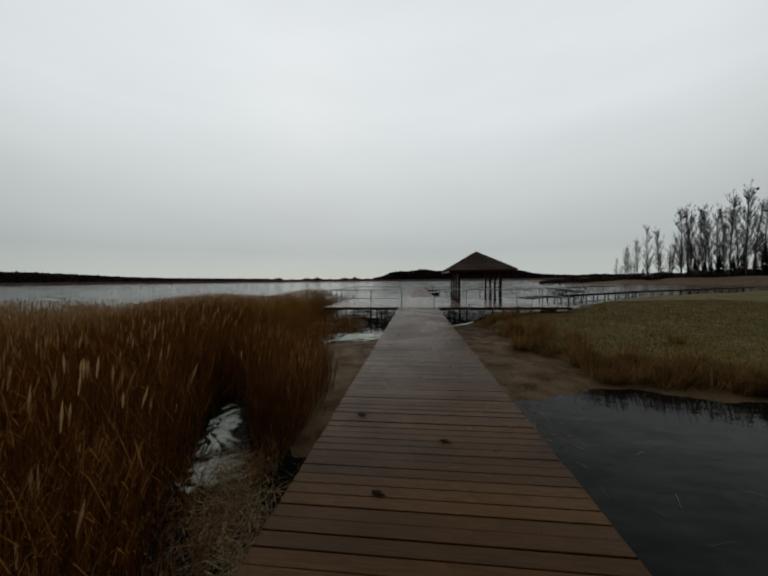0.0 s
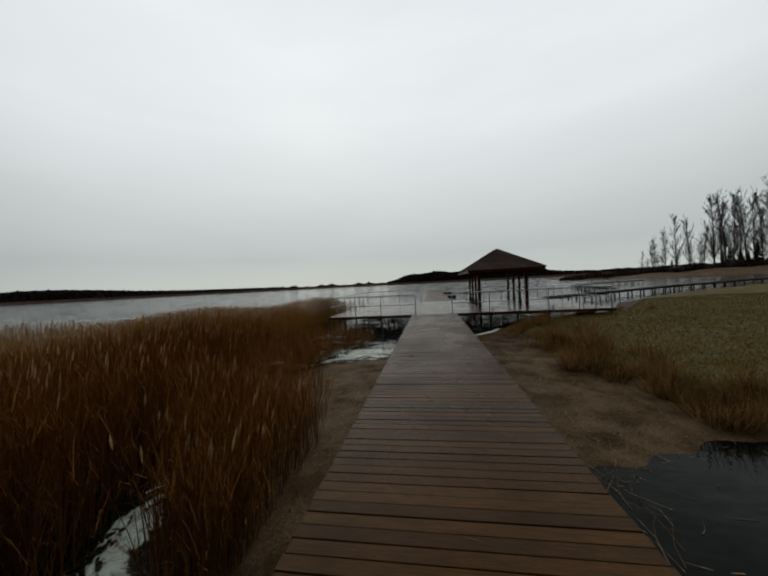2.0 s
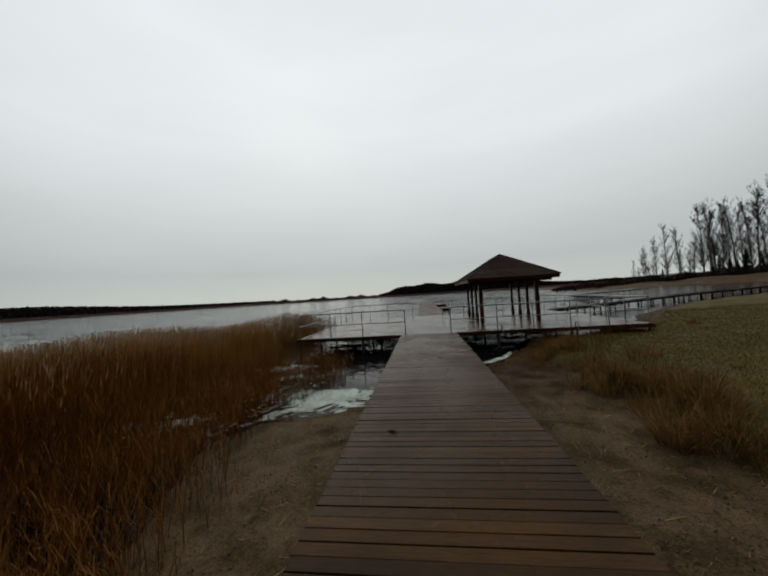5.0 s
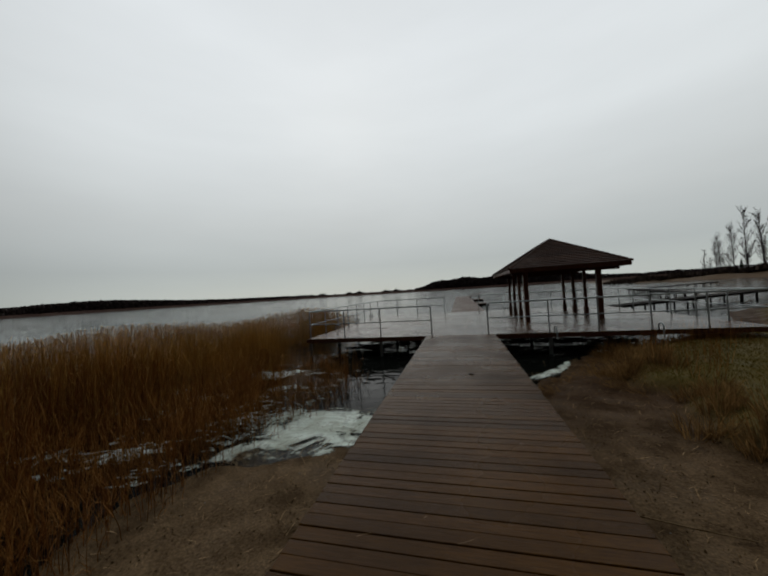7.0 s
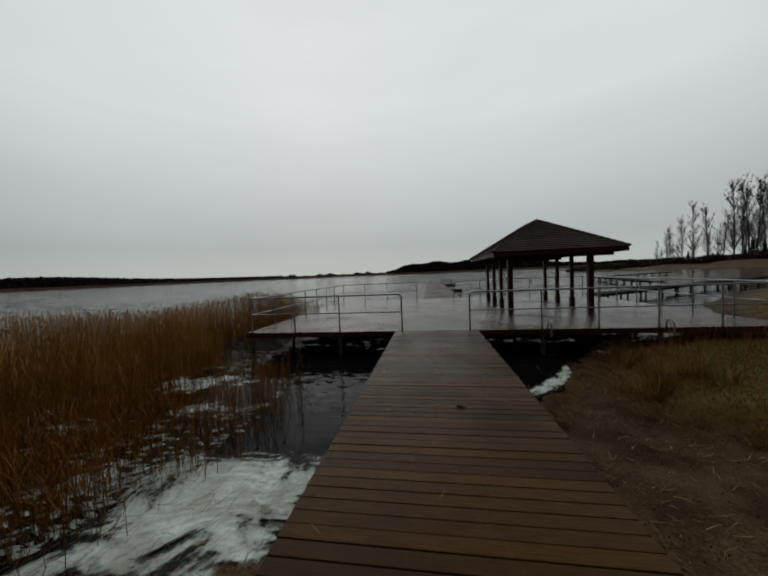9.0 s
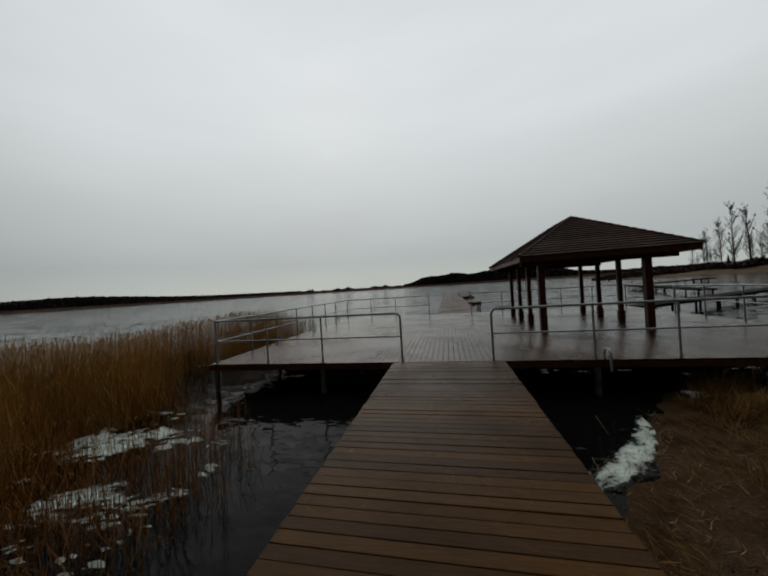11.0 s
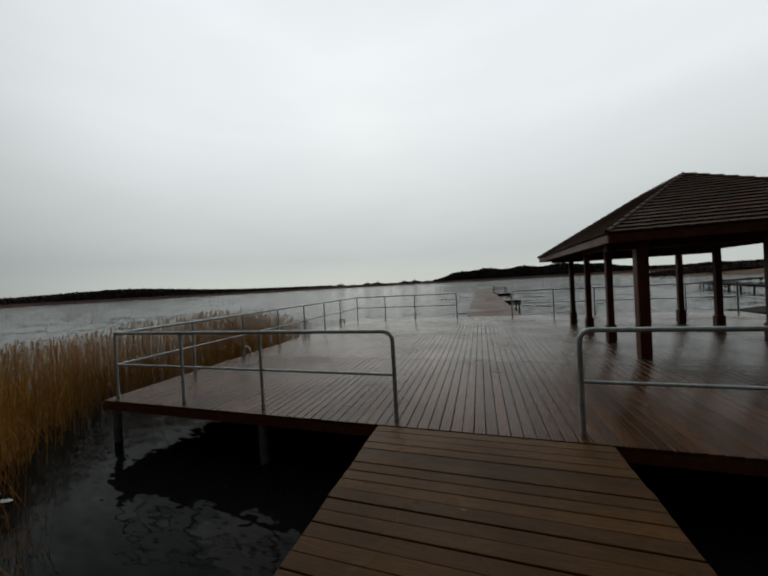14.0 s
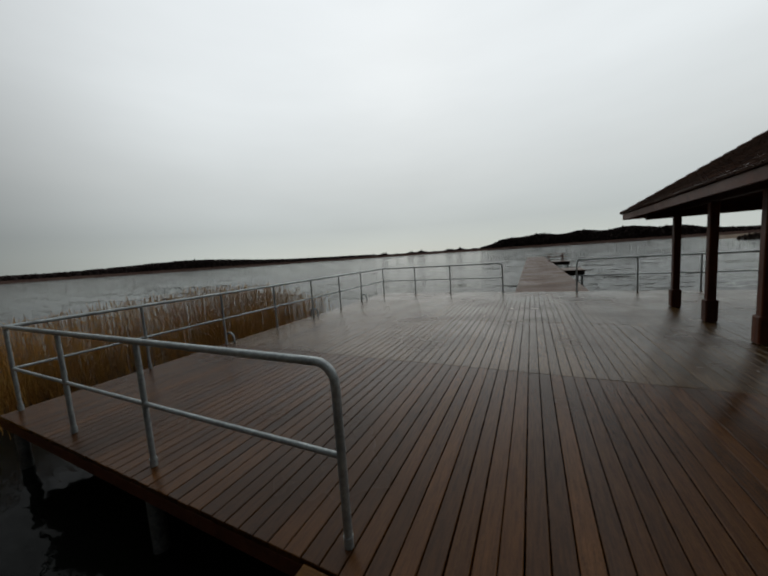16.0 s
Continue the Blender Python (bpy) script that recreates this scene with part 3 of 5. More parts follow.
def side_platform(y0, y1, x1, label):
    t = empty("side_platform", 1.80, y0, 0, label, "platform")
    bm = bmesh.new()
    box(bm, 0, x1 - 1.80, 0, y1 - y0, -0.05, 0.0, 0.006)
    part("top", bm, M_PIER_REST, t)
    bm = bmesh.new()
    box(bm, 0.02, x1 - 1.82, 0.02, y1 - y0 - 0.02, -0.34, -0.052, 0.01)
    part("float", bm, M_TAR, t)
    for xx in (0.15, x1 - 1.95):
        for yy in (0.15, y1 - y0 - 0.15):
            bm = bmesh.new()
            tube(bm, [(xx, yy, LAKE - 0.9), (xx, yy, -0.34)], 0.06, 8)
            part("pile", bm, M_PILE, t)


side_platform(21.2, 23.6, 2.95, "small dark side landing beside the long pier")
side_platform(33.2, 36.0, 3.30, "dark side landing carrying a picnic table")


def picnic_table(x, y, z):
    t = empty("picnic_table", x, y, z, "dark wooden picnic table on a side landing", "table")
    for k in range(5):
        bm = bmesh.new()
        box(bm, -0.85, 0.85, -0.37 + k * 0.15, -0.37 + k * 0.15 + 0.14, 0.71, 0.75, 0.005)
        part("tabletop_board", bm, M_POST, t)
    for s in (-1, 1):
        bm = bmesh.new()
        box(bm, -0.85, 0.85, s * 0.68 - 0.13, s * 0.68 + 0.13, 0.41, 0.45, 0.005)
        part("seat", bm, M_POST, t)
        bm = bmesh.new()
        box(bm, s * 0.6 - 0.04, s * 0.6 + 0.04, -0.8, 0.8, 0.32, 0.40, 0.005)
        part("crossbar", bm, M_POST, t)
        for q in (-1, 1):
            bm = bmesh.new()
            tube(bm, [(s * 0.6, q * 0.62, 0.0), (s * 0.6, q * 0.25, 0.71)], 0.05, 4)
            part("leg", bm, M_POST, t)


picnic_table(2.2, 34.5, 0.0)

# ---- railings ----
RAIL = 1.1


def railing(points, label, group, hoops=(), open_ends=(True, True)):
    """Galvanised pipe rail: posts, a bent top rail and a middle rail. points: posts along one straight run."""
    x0, y0 = points[0]
    x1, y1 = points[-1]
    t = empty("railing", x0, y0, 0, label, "railing", group)
    ends = (Vector((0, 0, 0)), Vector((x1 - x0, y1 - y0, 0)))
    d = (ends[1] - ends[0]).normalized()
    r = 0.026
    line = []
    if open_ends[0]:
        line += [Vector((0, 0, RAIL - 0.16))]
        line += [Vector((0, 0, RAIL - 0.12)) + d * 0.12 * (1 - math.cos(a)) + Vector((0, 0, 0.12 * math.sin(a))) for a in (radians(k * 15) for k in range(1, 7))]
    else:
        line += [Vector((0, 0, RAIL))]
    for a, b in points[1:-1]:
        line.append(Vector((a - x0, b - y0, RAIL)))
    if open_ends[1]:
        line += [ends[1] + Vector((0, 0, RAIL - 0.12)) - d * 0.12 * (1 - math.cos(a)) + Vector((0, 0, 0.12 * math.sin(a))) for a in (radians(k * 15) for k in range(6, 0, -1))]
        line += [ends[1] + Vector((0, 0, RAIL - 0.16))]
    else:
        line += [ends[1] + Vector((0, 0, RAIL))]
    bm = bmesh.new()
    tube(bm, line, r, 12)
    part("top_rail", bm, M_STEEL, t)
    bm = bmesh.new()
    tube(bm, [Vector((0, 0, 0.56)) + d * 0.02, ends[1] + Vector((0, 0, 0.56)) - d * 0.02], 0.018, 10)
    part("middle_rail", bm, M_STEEL, t)
    for i, (a, b) in enumerate(points):
        end = (i == 0 and open_ends[0]) or (i == len(points) - 1 and open_ends[1])
        skip = (i == 0 and not open_ends[0]) or (i == len(points) - 1 and not open_ends[1] and hoops == "shared")
        if skip and i == 0:
            continue
        bm = bmesh.new()
        tube(bm, [(a - x0, b - y0, 0.0), (a - x0, b - y0, RAIL - (0.16 if end else 0.025))], r * (1.0 if end else 0.85), 12)
        post = part("post", bm, M_STEEL, t)
        bm = bmesh.new()
        tube(bm, [(a - x0, b - y0, 0.001), (a - x0, b - y0, 0.07)], r * 1.10, 12)
        part("sleeve", bm, M_STEEL, post)
    return t


def hoop(x, y, dx, dy):
    """A low bent grab pipe at the deck's edge."""
    t = empty("grab_hoop", x, y, 0, "low bent galvanised grab hoop at the deck edge", "grab hoop", "hoops at the deck edge")
    d = Vector((dx, dy, 0))
    pts = [Vector((0, 0, 0.0)), Vector((0, 0, 0.08))]
    pts += [Vector((0, 0, 0.08)) + d * 0.13 * (1 - math.cos(a)) + Vector((0, 0, 0.13 * math.sin(a))) for a in (radians(k * 18) for k in range(1, 11))]
    pts += [d * 0.26 + Vector((0, 0, 0.0)), d * 0.26 + Vector((0, 0, -0.2))]
    bm = bmesh.new()
    tube(bm, pts, 0.022, 8)
    part("pipe", bm, M_STEEL, t)


GRP = "pipe railings round the deck"
FRONT, BACK, WEST, EAST = 0.17, 11.07, -6.0, 9.03
SIDE = [FRONT + 1.5 * k - 0.02 * max(0, k - 1) for k in range(7)] + [BACK]
railing([(-1.02, FRONT), (-3.0, FRONT), (-4.5, FRONT), (WEST, FRONT)], "galvanised pipe railing on the deck's front edge beside the entrance", GRP, open_ends=(True, False))
railing([(WEST, y) for y in SIDE], "long galvanised pipe railing along the reed side of the deck", GRP, open_ends=(False, False))
railing([(-1.02, BACK), (-3.0, BACK), (-4.5, BACK), (WEST, BACK)], "galvanised pipe railing on the lake side of the deck", GRP, hoops="shared", open_ends=(True, False))
railing([(1.0, FRONT), (3.0, FRONT), (4.5, FRONT), (6.0, FRONT), (7.5, FRONT), (EAST, FRONT)], "galvanised pipe railing on the deck's front edge before the pavilion", GRP, open_ends=(True, False))
railing([(EAST, y) for y in SIDE], "galvanised pipe railing along the shore side of the deck", GRP, open_ends=(False, False))
railing([(1.35, BACK), (3.0, BACK), (4.5, BACK), (6.0, BACK), (7.5, BACK), (EAST, BACK)], "galvanised pipe railing on the lake side behind the pavilion", GRP, hoops="shared", open_ends=(True, False))
for hx, hy, dx_, dy_ in ((-5.94, 9.35, -1, 0), (-5.94, 6.25, -1, 0), (-5.94, 3.3, -1, 0), (3.14, 0.11, 0, -1), (6.14, 0.11, 0, -1)):
    hoop(hx, hy, dx_, dy_)

# ---- pavilion ----


def pavilion():
    g = empty("pavilion", 4.6, 5.9, 0, "open timber pavilion with dark brown hipped shingle roof", "pavilion")
    ox, oy = 4.6, 5.9

    def local(x, y):
        return x - ox, y - oy
    rows = (3.65, 5.2, 6.72, 8.3)
    for x, y, w, plinth in [(x, y, 0.19 if y == rows[0] else 0.13, y != rows[0]) for x in (3.02, 5.95) for y in rows]:
        a, b = local(x, y)
        bm = bmesh.new()
        box(bm, a - w / 2, a + w / 2, b - w / 2, b + w / 2, 0.0, 2.24, 0.012)
        post = part("post", bm, M_POST, g)
        if plinth:
            bm = bmesh.new()
            v = w + 0.055
            box(bm, a - v / 2, a + v / 2, b - v / 2, b + v / 2, 0.002, 0.42, 0.018)
            part("plinth", bm, M_POST, post)
    ex0, ex1, ey0, ey1, ez = 2.25, 6.95, 2.95, 9.65, 2.24
    c = [Vector((*local(x, y), ez + 0.13)) for x, y in ((ex0, ey0), (ex1, ey0), (ex1, ey1), (ex0, ey1))]
    south, north = Vector((*local(4.6, 5.3), 3.80)), Vector((*local(4.6, 7.3), 3.80))
    tips = [(south, south), (south, north), (north, north), (north, south)]
    for y in (rows[0], rows[-1]):
        bm = bmesh.new()
        box(bm, *(v - ox for v in (ex0 + 0.2, ex1 - 0.2)), y - oy - 0.07, y - oy + 0.07, 2.10, 2.245, 0.01)
        part("beam", bm, M_BEAM, g)
    for x in (3.02, 5.95):
        bm = bmesh.new()
        box(bm, x - ox - 0.06, x - ox + 0.06, ey0 - oy + 0.2, ey1 - oy - 0.2, 2.246, 2.37, 0.01)
        part("beam", bm, M_BEAM, g)
    # fascia boards and soffit
    lx0, ly0 = local(ex0, ey0)
    lx1, ly1 = local(ex1, ey1)
    for a in ((lx0 + 0.03, lx1 - 0.03, ly0 + 0.03, ly0 + 0.06), (lx0 + 0.03, lx1 - 0.03, ly1 - 0.06, ly1 - 0.03), (lx0 + 0.03, lx0 + 0.06, ly0 + 0.064, ly1 - 0.064), (lx1 - 0.06, lx1 - 0.03, ly0 + 0.064, ly1 - 0.064)):
        bm = bmesh.new()
        box(bm, *a, ez - 0.03, ez + 0.13, 0.006)
        part("fascia", bm, M_FASCIA, g)
    bm = bmesh.new()
    ring = [bm.verts.new(p) for p in c]
    ends = [bm.verts.new(p - Vector((0, 0, 0.10))) for p in (south, north)]
    bm.faces.new((ring[1], ring[0], ends[0]))
    bm.faces.new((ring[2], ring[1], ends[0], ends[1]))
    bm.faces.new((ring[3], ring[2], ends[1]))
    bm.faces.new((ring[0], ring[3], ends[1], ends[0]))
    part("roof_boarding", bm, M_BEAM, g)
    # shingle courses, each a row of thick shingles with uneven butts
    n = 18
    for i in range(4):
        p, q = c[i], c[(i + 1) % 4]
        tp, tq = tips[i]
        slope = part("roof_slope", bmesh.new(), M_SHINGLE, g)
        nrm = (q - p).cross(tp - p).normalized()
        if nrm.z < 0:
            nrm = -nrm
        down = ((p + q) / 2 - (tp + tq) / 2).normalized()
        for k in range(n):
            f0, f1 = k / n, min(1.0, (k + 1.25) / n)
            a0, b0 = p.lerp(tp, f0), q.lerp(tq, f0)
            a1, b1 = p.lerp(tp, f1), q.lerp(tq, f1)
            cnt = max(1, int((b0 - a0).length / 0.13))
            bm = bmesh.new()
            for j in range(cnt):
                u0, u1 = j / cnt + 0.03 / cnt, (j + 1) / cnt - 0.03 / cnt
                off = nrm * (0.042 + 0.006 * random.random()) + down * (0.010 * random.random())
                lo0, lo1 = a0.lerp(b0, u0) + off, a0.lerp(b0, u1) + off
                hi0, hi1 = a1.lerp(b1, u0) + nrm * 0.006, a1.lerp(b1, u1) + nrm * 0.006
                v = [bm.verts.new(w) for w in (lo0, lo1, hi1, hi0, lo0 - nrm * 0.034, lo1 - nrm * 0.034)]
                bm.faces.new(v[:4])
                bm.faces.new((v[4], v[5], v[1], v[0]))
                bm.faces.new((v[4], v[0], v[3]))
                bm.faces.new((v[1], v[5], v[2]))
            part("shingle_course", bm, M_SHINGLE, slope)
    for p, top in ((c[0], south), (c[1], south), (c[2], north), (c[3], north), (south, north)):
        m = 16
        for k in range(m):
            bm = bmesh.new()
            s0, s1 = p.lerp(top, k / m), p.lerp(top, min(1.0, (k + 1.15) / m))
            tube(bm, [s0 + Vector((0, 0, 0.035)), s1 + Vector((0, 0, 0.012))], 0.048, 6)
            part("hip_cap", bm, M_SHINGLE, g)


pavilion()

# ---- jetties by the bathing shore ----


def jetty(x0, y0, x1, y1, width, label):
    t = empty("jetty", x0, y0, 0, label, "jetty", "jetties by the bathing shore")
    d = Vector((x1 - x0, y1 - y0, 0))
    L = d.length
    t.rotation_euler = (0, 0, math.atan2(d.y, d.x))
    bm = bmesh.new()
    box(bm, 0, L, -width / 2, width / 2, -0.16, -0.10)
    part("planking", bm, M_TAR, t)
    for s in (-1, 1):
        bm = bmesh.new()
        box(bm, 0, L, s * (width / 2 - 0.15) - 0.05, s * (width / 2 - 0.15) + 0.05, -0.28, -0.162)
        part("stringer", bm, M_TAR, t)
        for k in np.arange(0.5, L, 2.4):
            bm = bmesh.new()
            tube(bm, [(k, s * (width / 2 - 0.15), LAKE - 0.8), (k, s * (width / 2 - 0.15), -0.28)], 0.06, 6)
            part("pile", bm, M_TAR, t)


jetty(9.7, 11.9, 29.5, 25.0, 1.1, "black timber jetty from the deck to the shore")
jetty(22.0, 24.5, 26.5, 45.0, 1.2, "dark distant bathing jetty running into the bay")
jetty(29.0, 25.0, 58.0, 40.5, 1.2, "dark distant bathing jetty parallel to the shore")
jetty(27.5, 46.0, 46.0, 58.0, 1.2, "dark distant jetty before the far beach")

# ---- reeds ----
REEDS = ((-1.8, -24), (-1.7, -15.6), (-2.45, -12.9), (-3.15, -10.8), (-4.0, -8.8), (-4.15, -7.6), (-3.8, -6.5), (-3.4, -5.3), (-3.1, -3.4), (-3.9, -2.1), (-5.0, -1.5), (-6.4, -0.8), (-7.8, 0.1), (-8.3, 1.4), (-8.0, 3.0), (-7.2, 4.4), (-6.8, 6.6), (-7.3, 8.2), (-9.0, 7.6), (-10.8, 4.0), (-12.5, 0.0), (-16.0, -5.0), (-20, -10.0), (-24, -16.0), (-26.0, -24))


def inside(poly, x, y):
    odd = np.zeros(x.shape, bool)
    for (ax, ay), (bx, by) in zip(poly, poly[1:] + poly[:1]):
        cross = (ay > y) != (by > y)
        odd ^= cross & (x < (bx - ax) * (y - ay) / ((by - ay) or 1e-9) + ax)
    return odd


def edge_gap(poly, x, y):
    best = np.full(x.shape, 1e9)
    for (ax, ay), (bx, by) in zip(poly, poly[1:] + poly[:1]):
        dx, dy = bx - ax, by - ay
        t = np.clip(((x - ax) * dx + (y - ay) * dy) / (dx * dx + dy * dy), 0, 1)
        best = np.minimum(best, np.hypot(x - ax - t * dx, y - ay - t * dy))
    return best


def blades(base, tip, width, bend, material, name, face=None, foot=1.0):
    """Many bent, tapering blades of two segments, from arrays of base and tip points."""
    n = len(base)
    mid = base * 0.45 + tip * 0.55 + bend
    ang = rng.random(n) * math.tau if face is None else face
    side = np.stack([np.cos(ang), np.sin(ang), np.zeros(n)], -1) * width[:, None]
    v = np.stack([base - side * foot, base + side * foot, mid - side * 0.75, mid + side * 0.75, tip], 1).reshape(-1, 3)
    o = (np.arange(n) * 5)[:, None]
    faces = (o + [[0, 1, 3, 2]]).tolist() + (o + [[2, 3, 4]]).tolist()
    return raw(name, v.tolist(), faces, material)


def stems(base, tip, width, bend):
    """Three-sided stems of two segments: vertices and faces."""
    n = len(base)
    mid = (base + tip) / 2 + bend
    out = []
    for p, w in ((base, 1.0), (mid, 0.8), (tip, 0.25)):
        for k in range(3):
            a = k * math.tau / 3
            out.append(p + np.array([math.cos(a), math.sin(a), 0]) * (width * w)[:, None])
    v = np.stack(out, 1).reshape(-1, 3)
    o = (np.arange(n) * 9)[:, None]
    f = []
    for r_ in (0, 3):
        for k in range(3):
            f += (o + [[r_ + k, r_ + (k + 1) % 3, r_ + 3 + (k + 1) % 3, r_ + 3 + k]]).tolist()
    return v, f


def reed_bed():
    n = 210000
    x, y = -2 - 24 * rng.random(n) ** 1.5, rng.uniform(-24, 8.5, n)
    patch = np.sin(x * 1.3 + 0.6 * np.sin(y * 0.9)) * np.sin(y * 1.1 + 0.5 * x) + 0.6 * np.sin(x * 3.1 - y * 2.3)
    gap = edge_gap(REEDS, x, y)
    pool = ((x + 3.12 + 0.6 * (y + 14.75)) / 0.44) ** 2 + ((y + 14.75) / 1.6) ** 2
    mat_ = np.maximum(np.abs(x + 1.85 + 0.62 * (y + 16.6)) / 0.75, np.abs(y + 16.5) / 1.5)
    for px, py, rx, ry in ((-5.7, -2.5, 1.3, 0.42), (-4.5, -3.9, 0.8, 0.3), (-6.2, -4.6, 0.9, 0.25), (-6.1, -7.55, 1.4, 0.2)):
        pool = np.minimum(pool, ((x - px) / rx) ** 2 + ((y - py - 0.15 * (x - px)) / ry) ** 2)
    thin = np.where((y > -9) & (y < -1.5), np.where(x > -7.5, 1.15, 0.95), 1.0) * np.where(y > -2.5, 1.35, 1.0)
    thin = thin * np.where((y > -3.6) & (y < 0.2) & (x > -5.9), 0.32, 1.0)
    keep = inside(REEDS, x - 0.75 * rng.random(n) ** 3, y) & (rng.random(n) < np.clip((0.62 + 0.25 * patch), 0.1, 1) * np.clip(0.4 + gap / 0.5, 0, 1) * thin) & (pool > 1) & ((mat_ > 1) | (rng.random(n) < 0.35))
    x, y, gap, mat_ = x[keep], y[keep], gap[keep], mat_[keep]
    n = len(x)
    z0 = np.minimum(land_height(x, y), LAKE) - 0.05
    lean = rng.normal(0, 0.10, (n, 2)) + (0.10, -0.05)
    tall = (1.42 + 0.30 * rng.random(n) + 0.15 * np.sin(x * 0.8 + y * 0.5)) * np.clip(0.72 + 0.28 * gap, 0, 1)
    shallow = np.clip((y + 9.0) / 1.0, 0, 1) * np.clip((x + 7.4) / 1.2, 0, 1) * (y < 0.3)
    shallow = np.maximum(shallow, np.clip((y + 12.5) / 1.0, 0, 1) * np.clip((x + 5.6) / 0.3, 0, 1) * (y < -7))
    tall = tall * (1 - shallow * rng.uniform(0.35, 0.72, n))
    broken = (rng.random(n) < 0.14 + 0.25 * shallow) | (mat_ < 1)
    tall = np.where(broken, tall * rng.uniform(0.3, 0.7, n), tall)
    tall = np.where(mat_ < 1, np.minimum(tall, rng.uniform(0.1, 0.45, n)), tall)
    lean = np.where(broken[:, None], lean * 3.5, lean)
    base = np.stack([x, y, z0], -1)
    tip = np.stack([x + lean[:, 0] * tall, y + lean[:, 1] * tall, LAKE + tall], -1)
    bend = np.concatenate([-lean * 0.12, np.zeros((n, 1))], 1)
    gold = (y > rng.normal(-5.0, 1.5, n)) & (x < rng.normal(-6.4, 0.3, n)) | (x < rng.normal(-9.5, 1.6, n))
    w = rng.uniform(0.0035, 0.006, n)
    for sel, m_, lab in ((~gold, M_REED, "dense rust-brown dry winter reeds standing in shallow water"), (gold, M_REED_GOLD, "golden dry reeds standing beside the deck")):
        v, f = stems(base[sel], tip[sel], w[sel], bend[sel])
        tagged(raw("reed_bed", v.tolist(), f, m_), lab, "reeds", kind="stuff")
    # leaves
    pick = rng.integers(0, n, int(n * 2.5))
    t = rng.uniform(0.35, 0.95, len(pick))[:, None]
    b0 = base[pick] * (1 - t) + tip[pick] * t
    ang = rng.random(len(pick)) * math.tau
    ln = rng.uniform(0.22, 0.50, len(pick))
    d = np.stack([np.cos(ang) * ln * 0.4, np.sin(ang) * ln * 0.4, ln * rng.uniform(-0.2, 1.0, len(pick))], -1)
    for sel, m_, lab in ((~gold[pick], M_REED, "rust-brown drooping dry reed leaves"), (gold[pick], M_REED_GOLD, "golden drooping dry reed leaves")):
        ob = blades(b0[sel], (b0 + d)[sel], rng.uniform(0.0015, 0.0038, int(sel.sum())), np.array([0, 0, 0.06]), m_, "reed_leaves")
        tagged(ob, lab, "reeds", kind="stuff")
    # plumes
    have = np.where(~broken & (shallow < 0.3) & (rng.random(n) < np.where(gold, 0.30, 0.06)))[0]
    b0 = tip[have] - (tip[have] - base[have]) * 0.03
    ln = rng.uniform(0.11, 0.22, len(have))
    d = np.stack([lean[have, 0] * 0.6 * ln + 0.25 * ln, lean[have, 1] * 0.6 * ln - 0.1 * ln, ln], -1)
    for k in range(2):
        ob = blades(b0, b0 + d * (1 - 0.2 * k), rng.uniform(0.006, 0.015, len(have)), np.array([0.0, 0, 0.0]) + d * 0.0, M_PLUME, "reed_plumes", face=np.full(len(have), k * math.pi / 2) + rng.random(len(have)), foot=0.25)
        tagged(ob, "pale feathery reed seed heads above the reed bed", "reeds", kind="stuff")


reed_bed()

# ---- dry bank grass and lawn ----


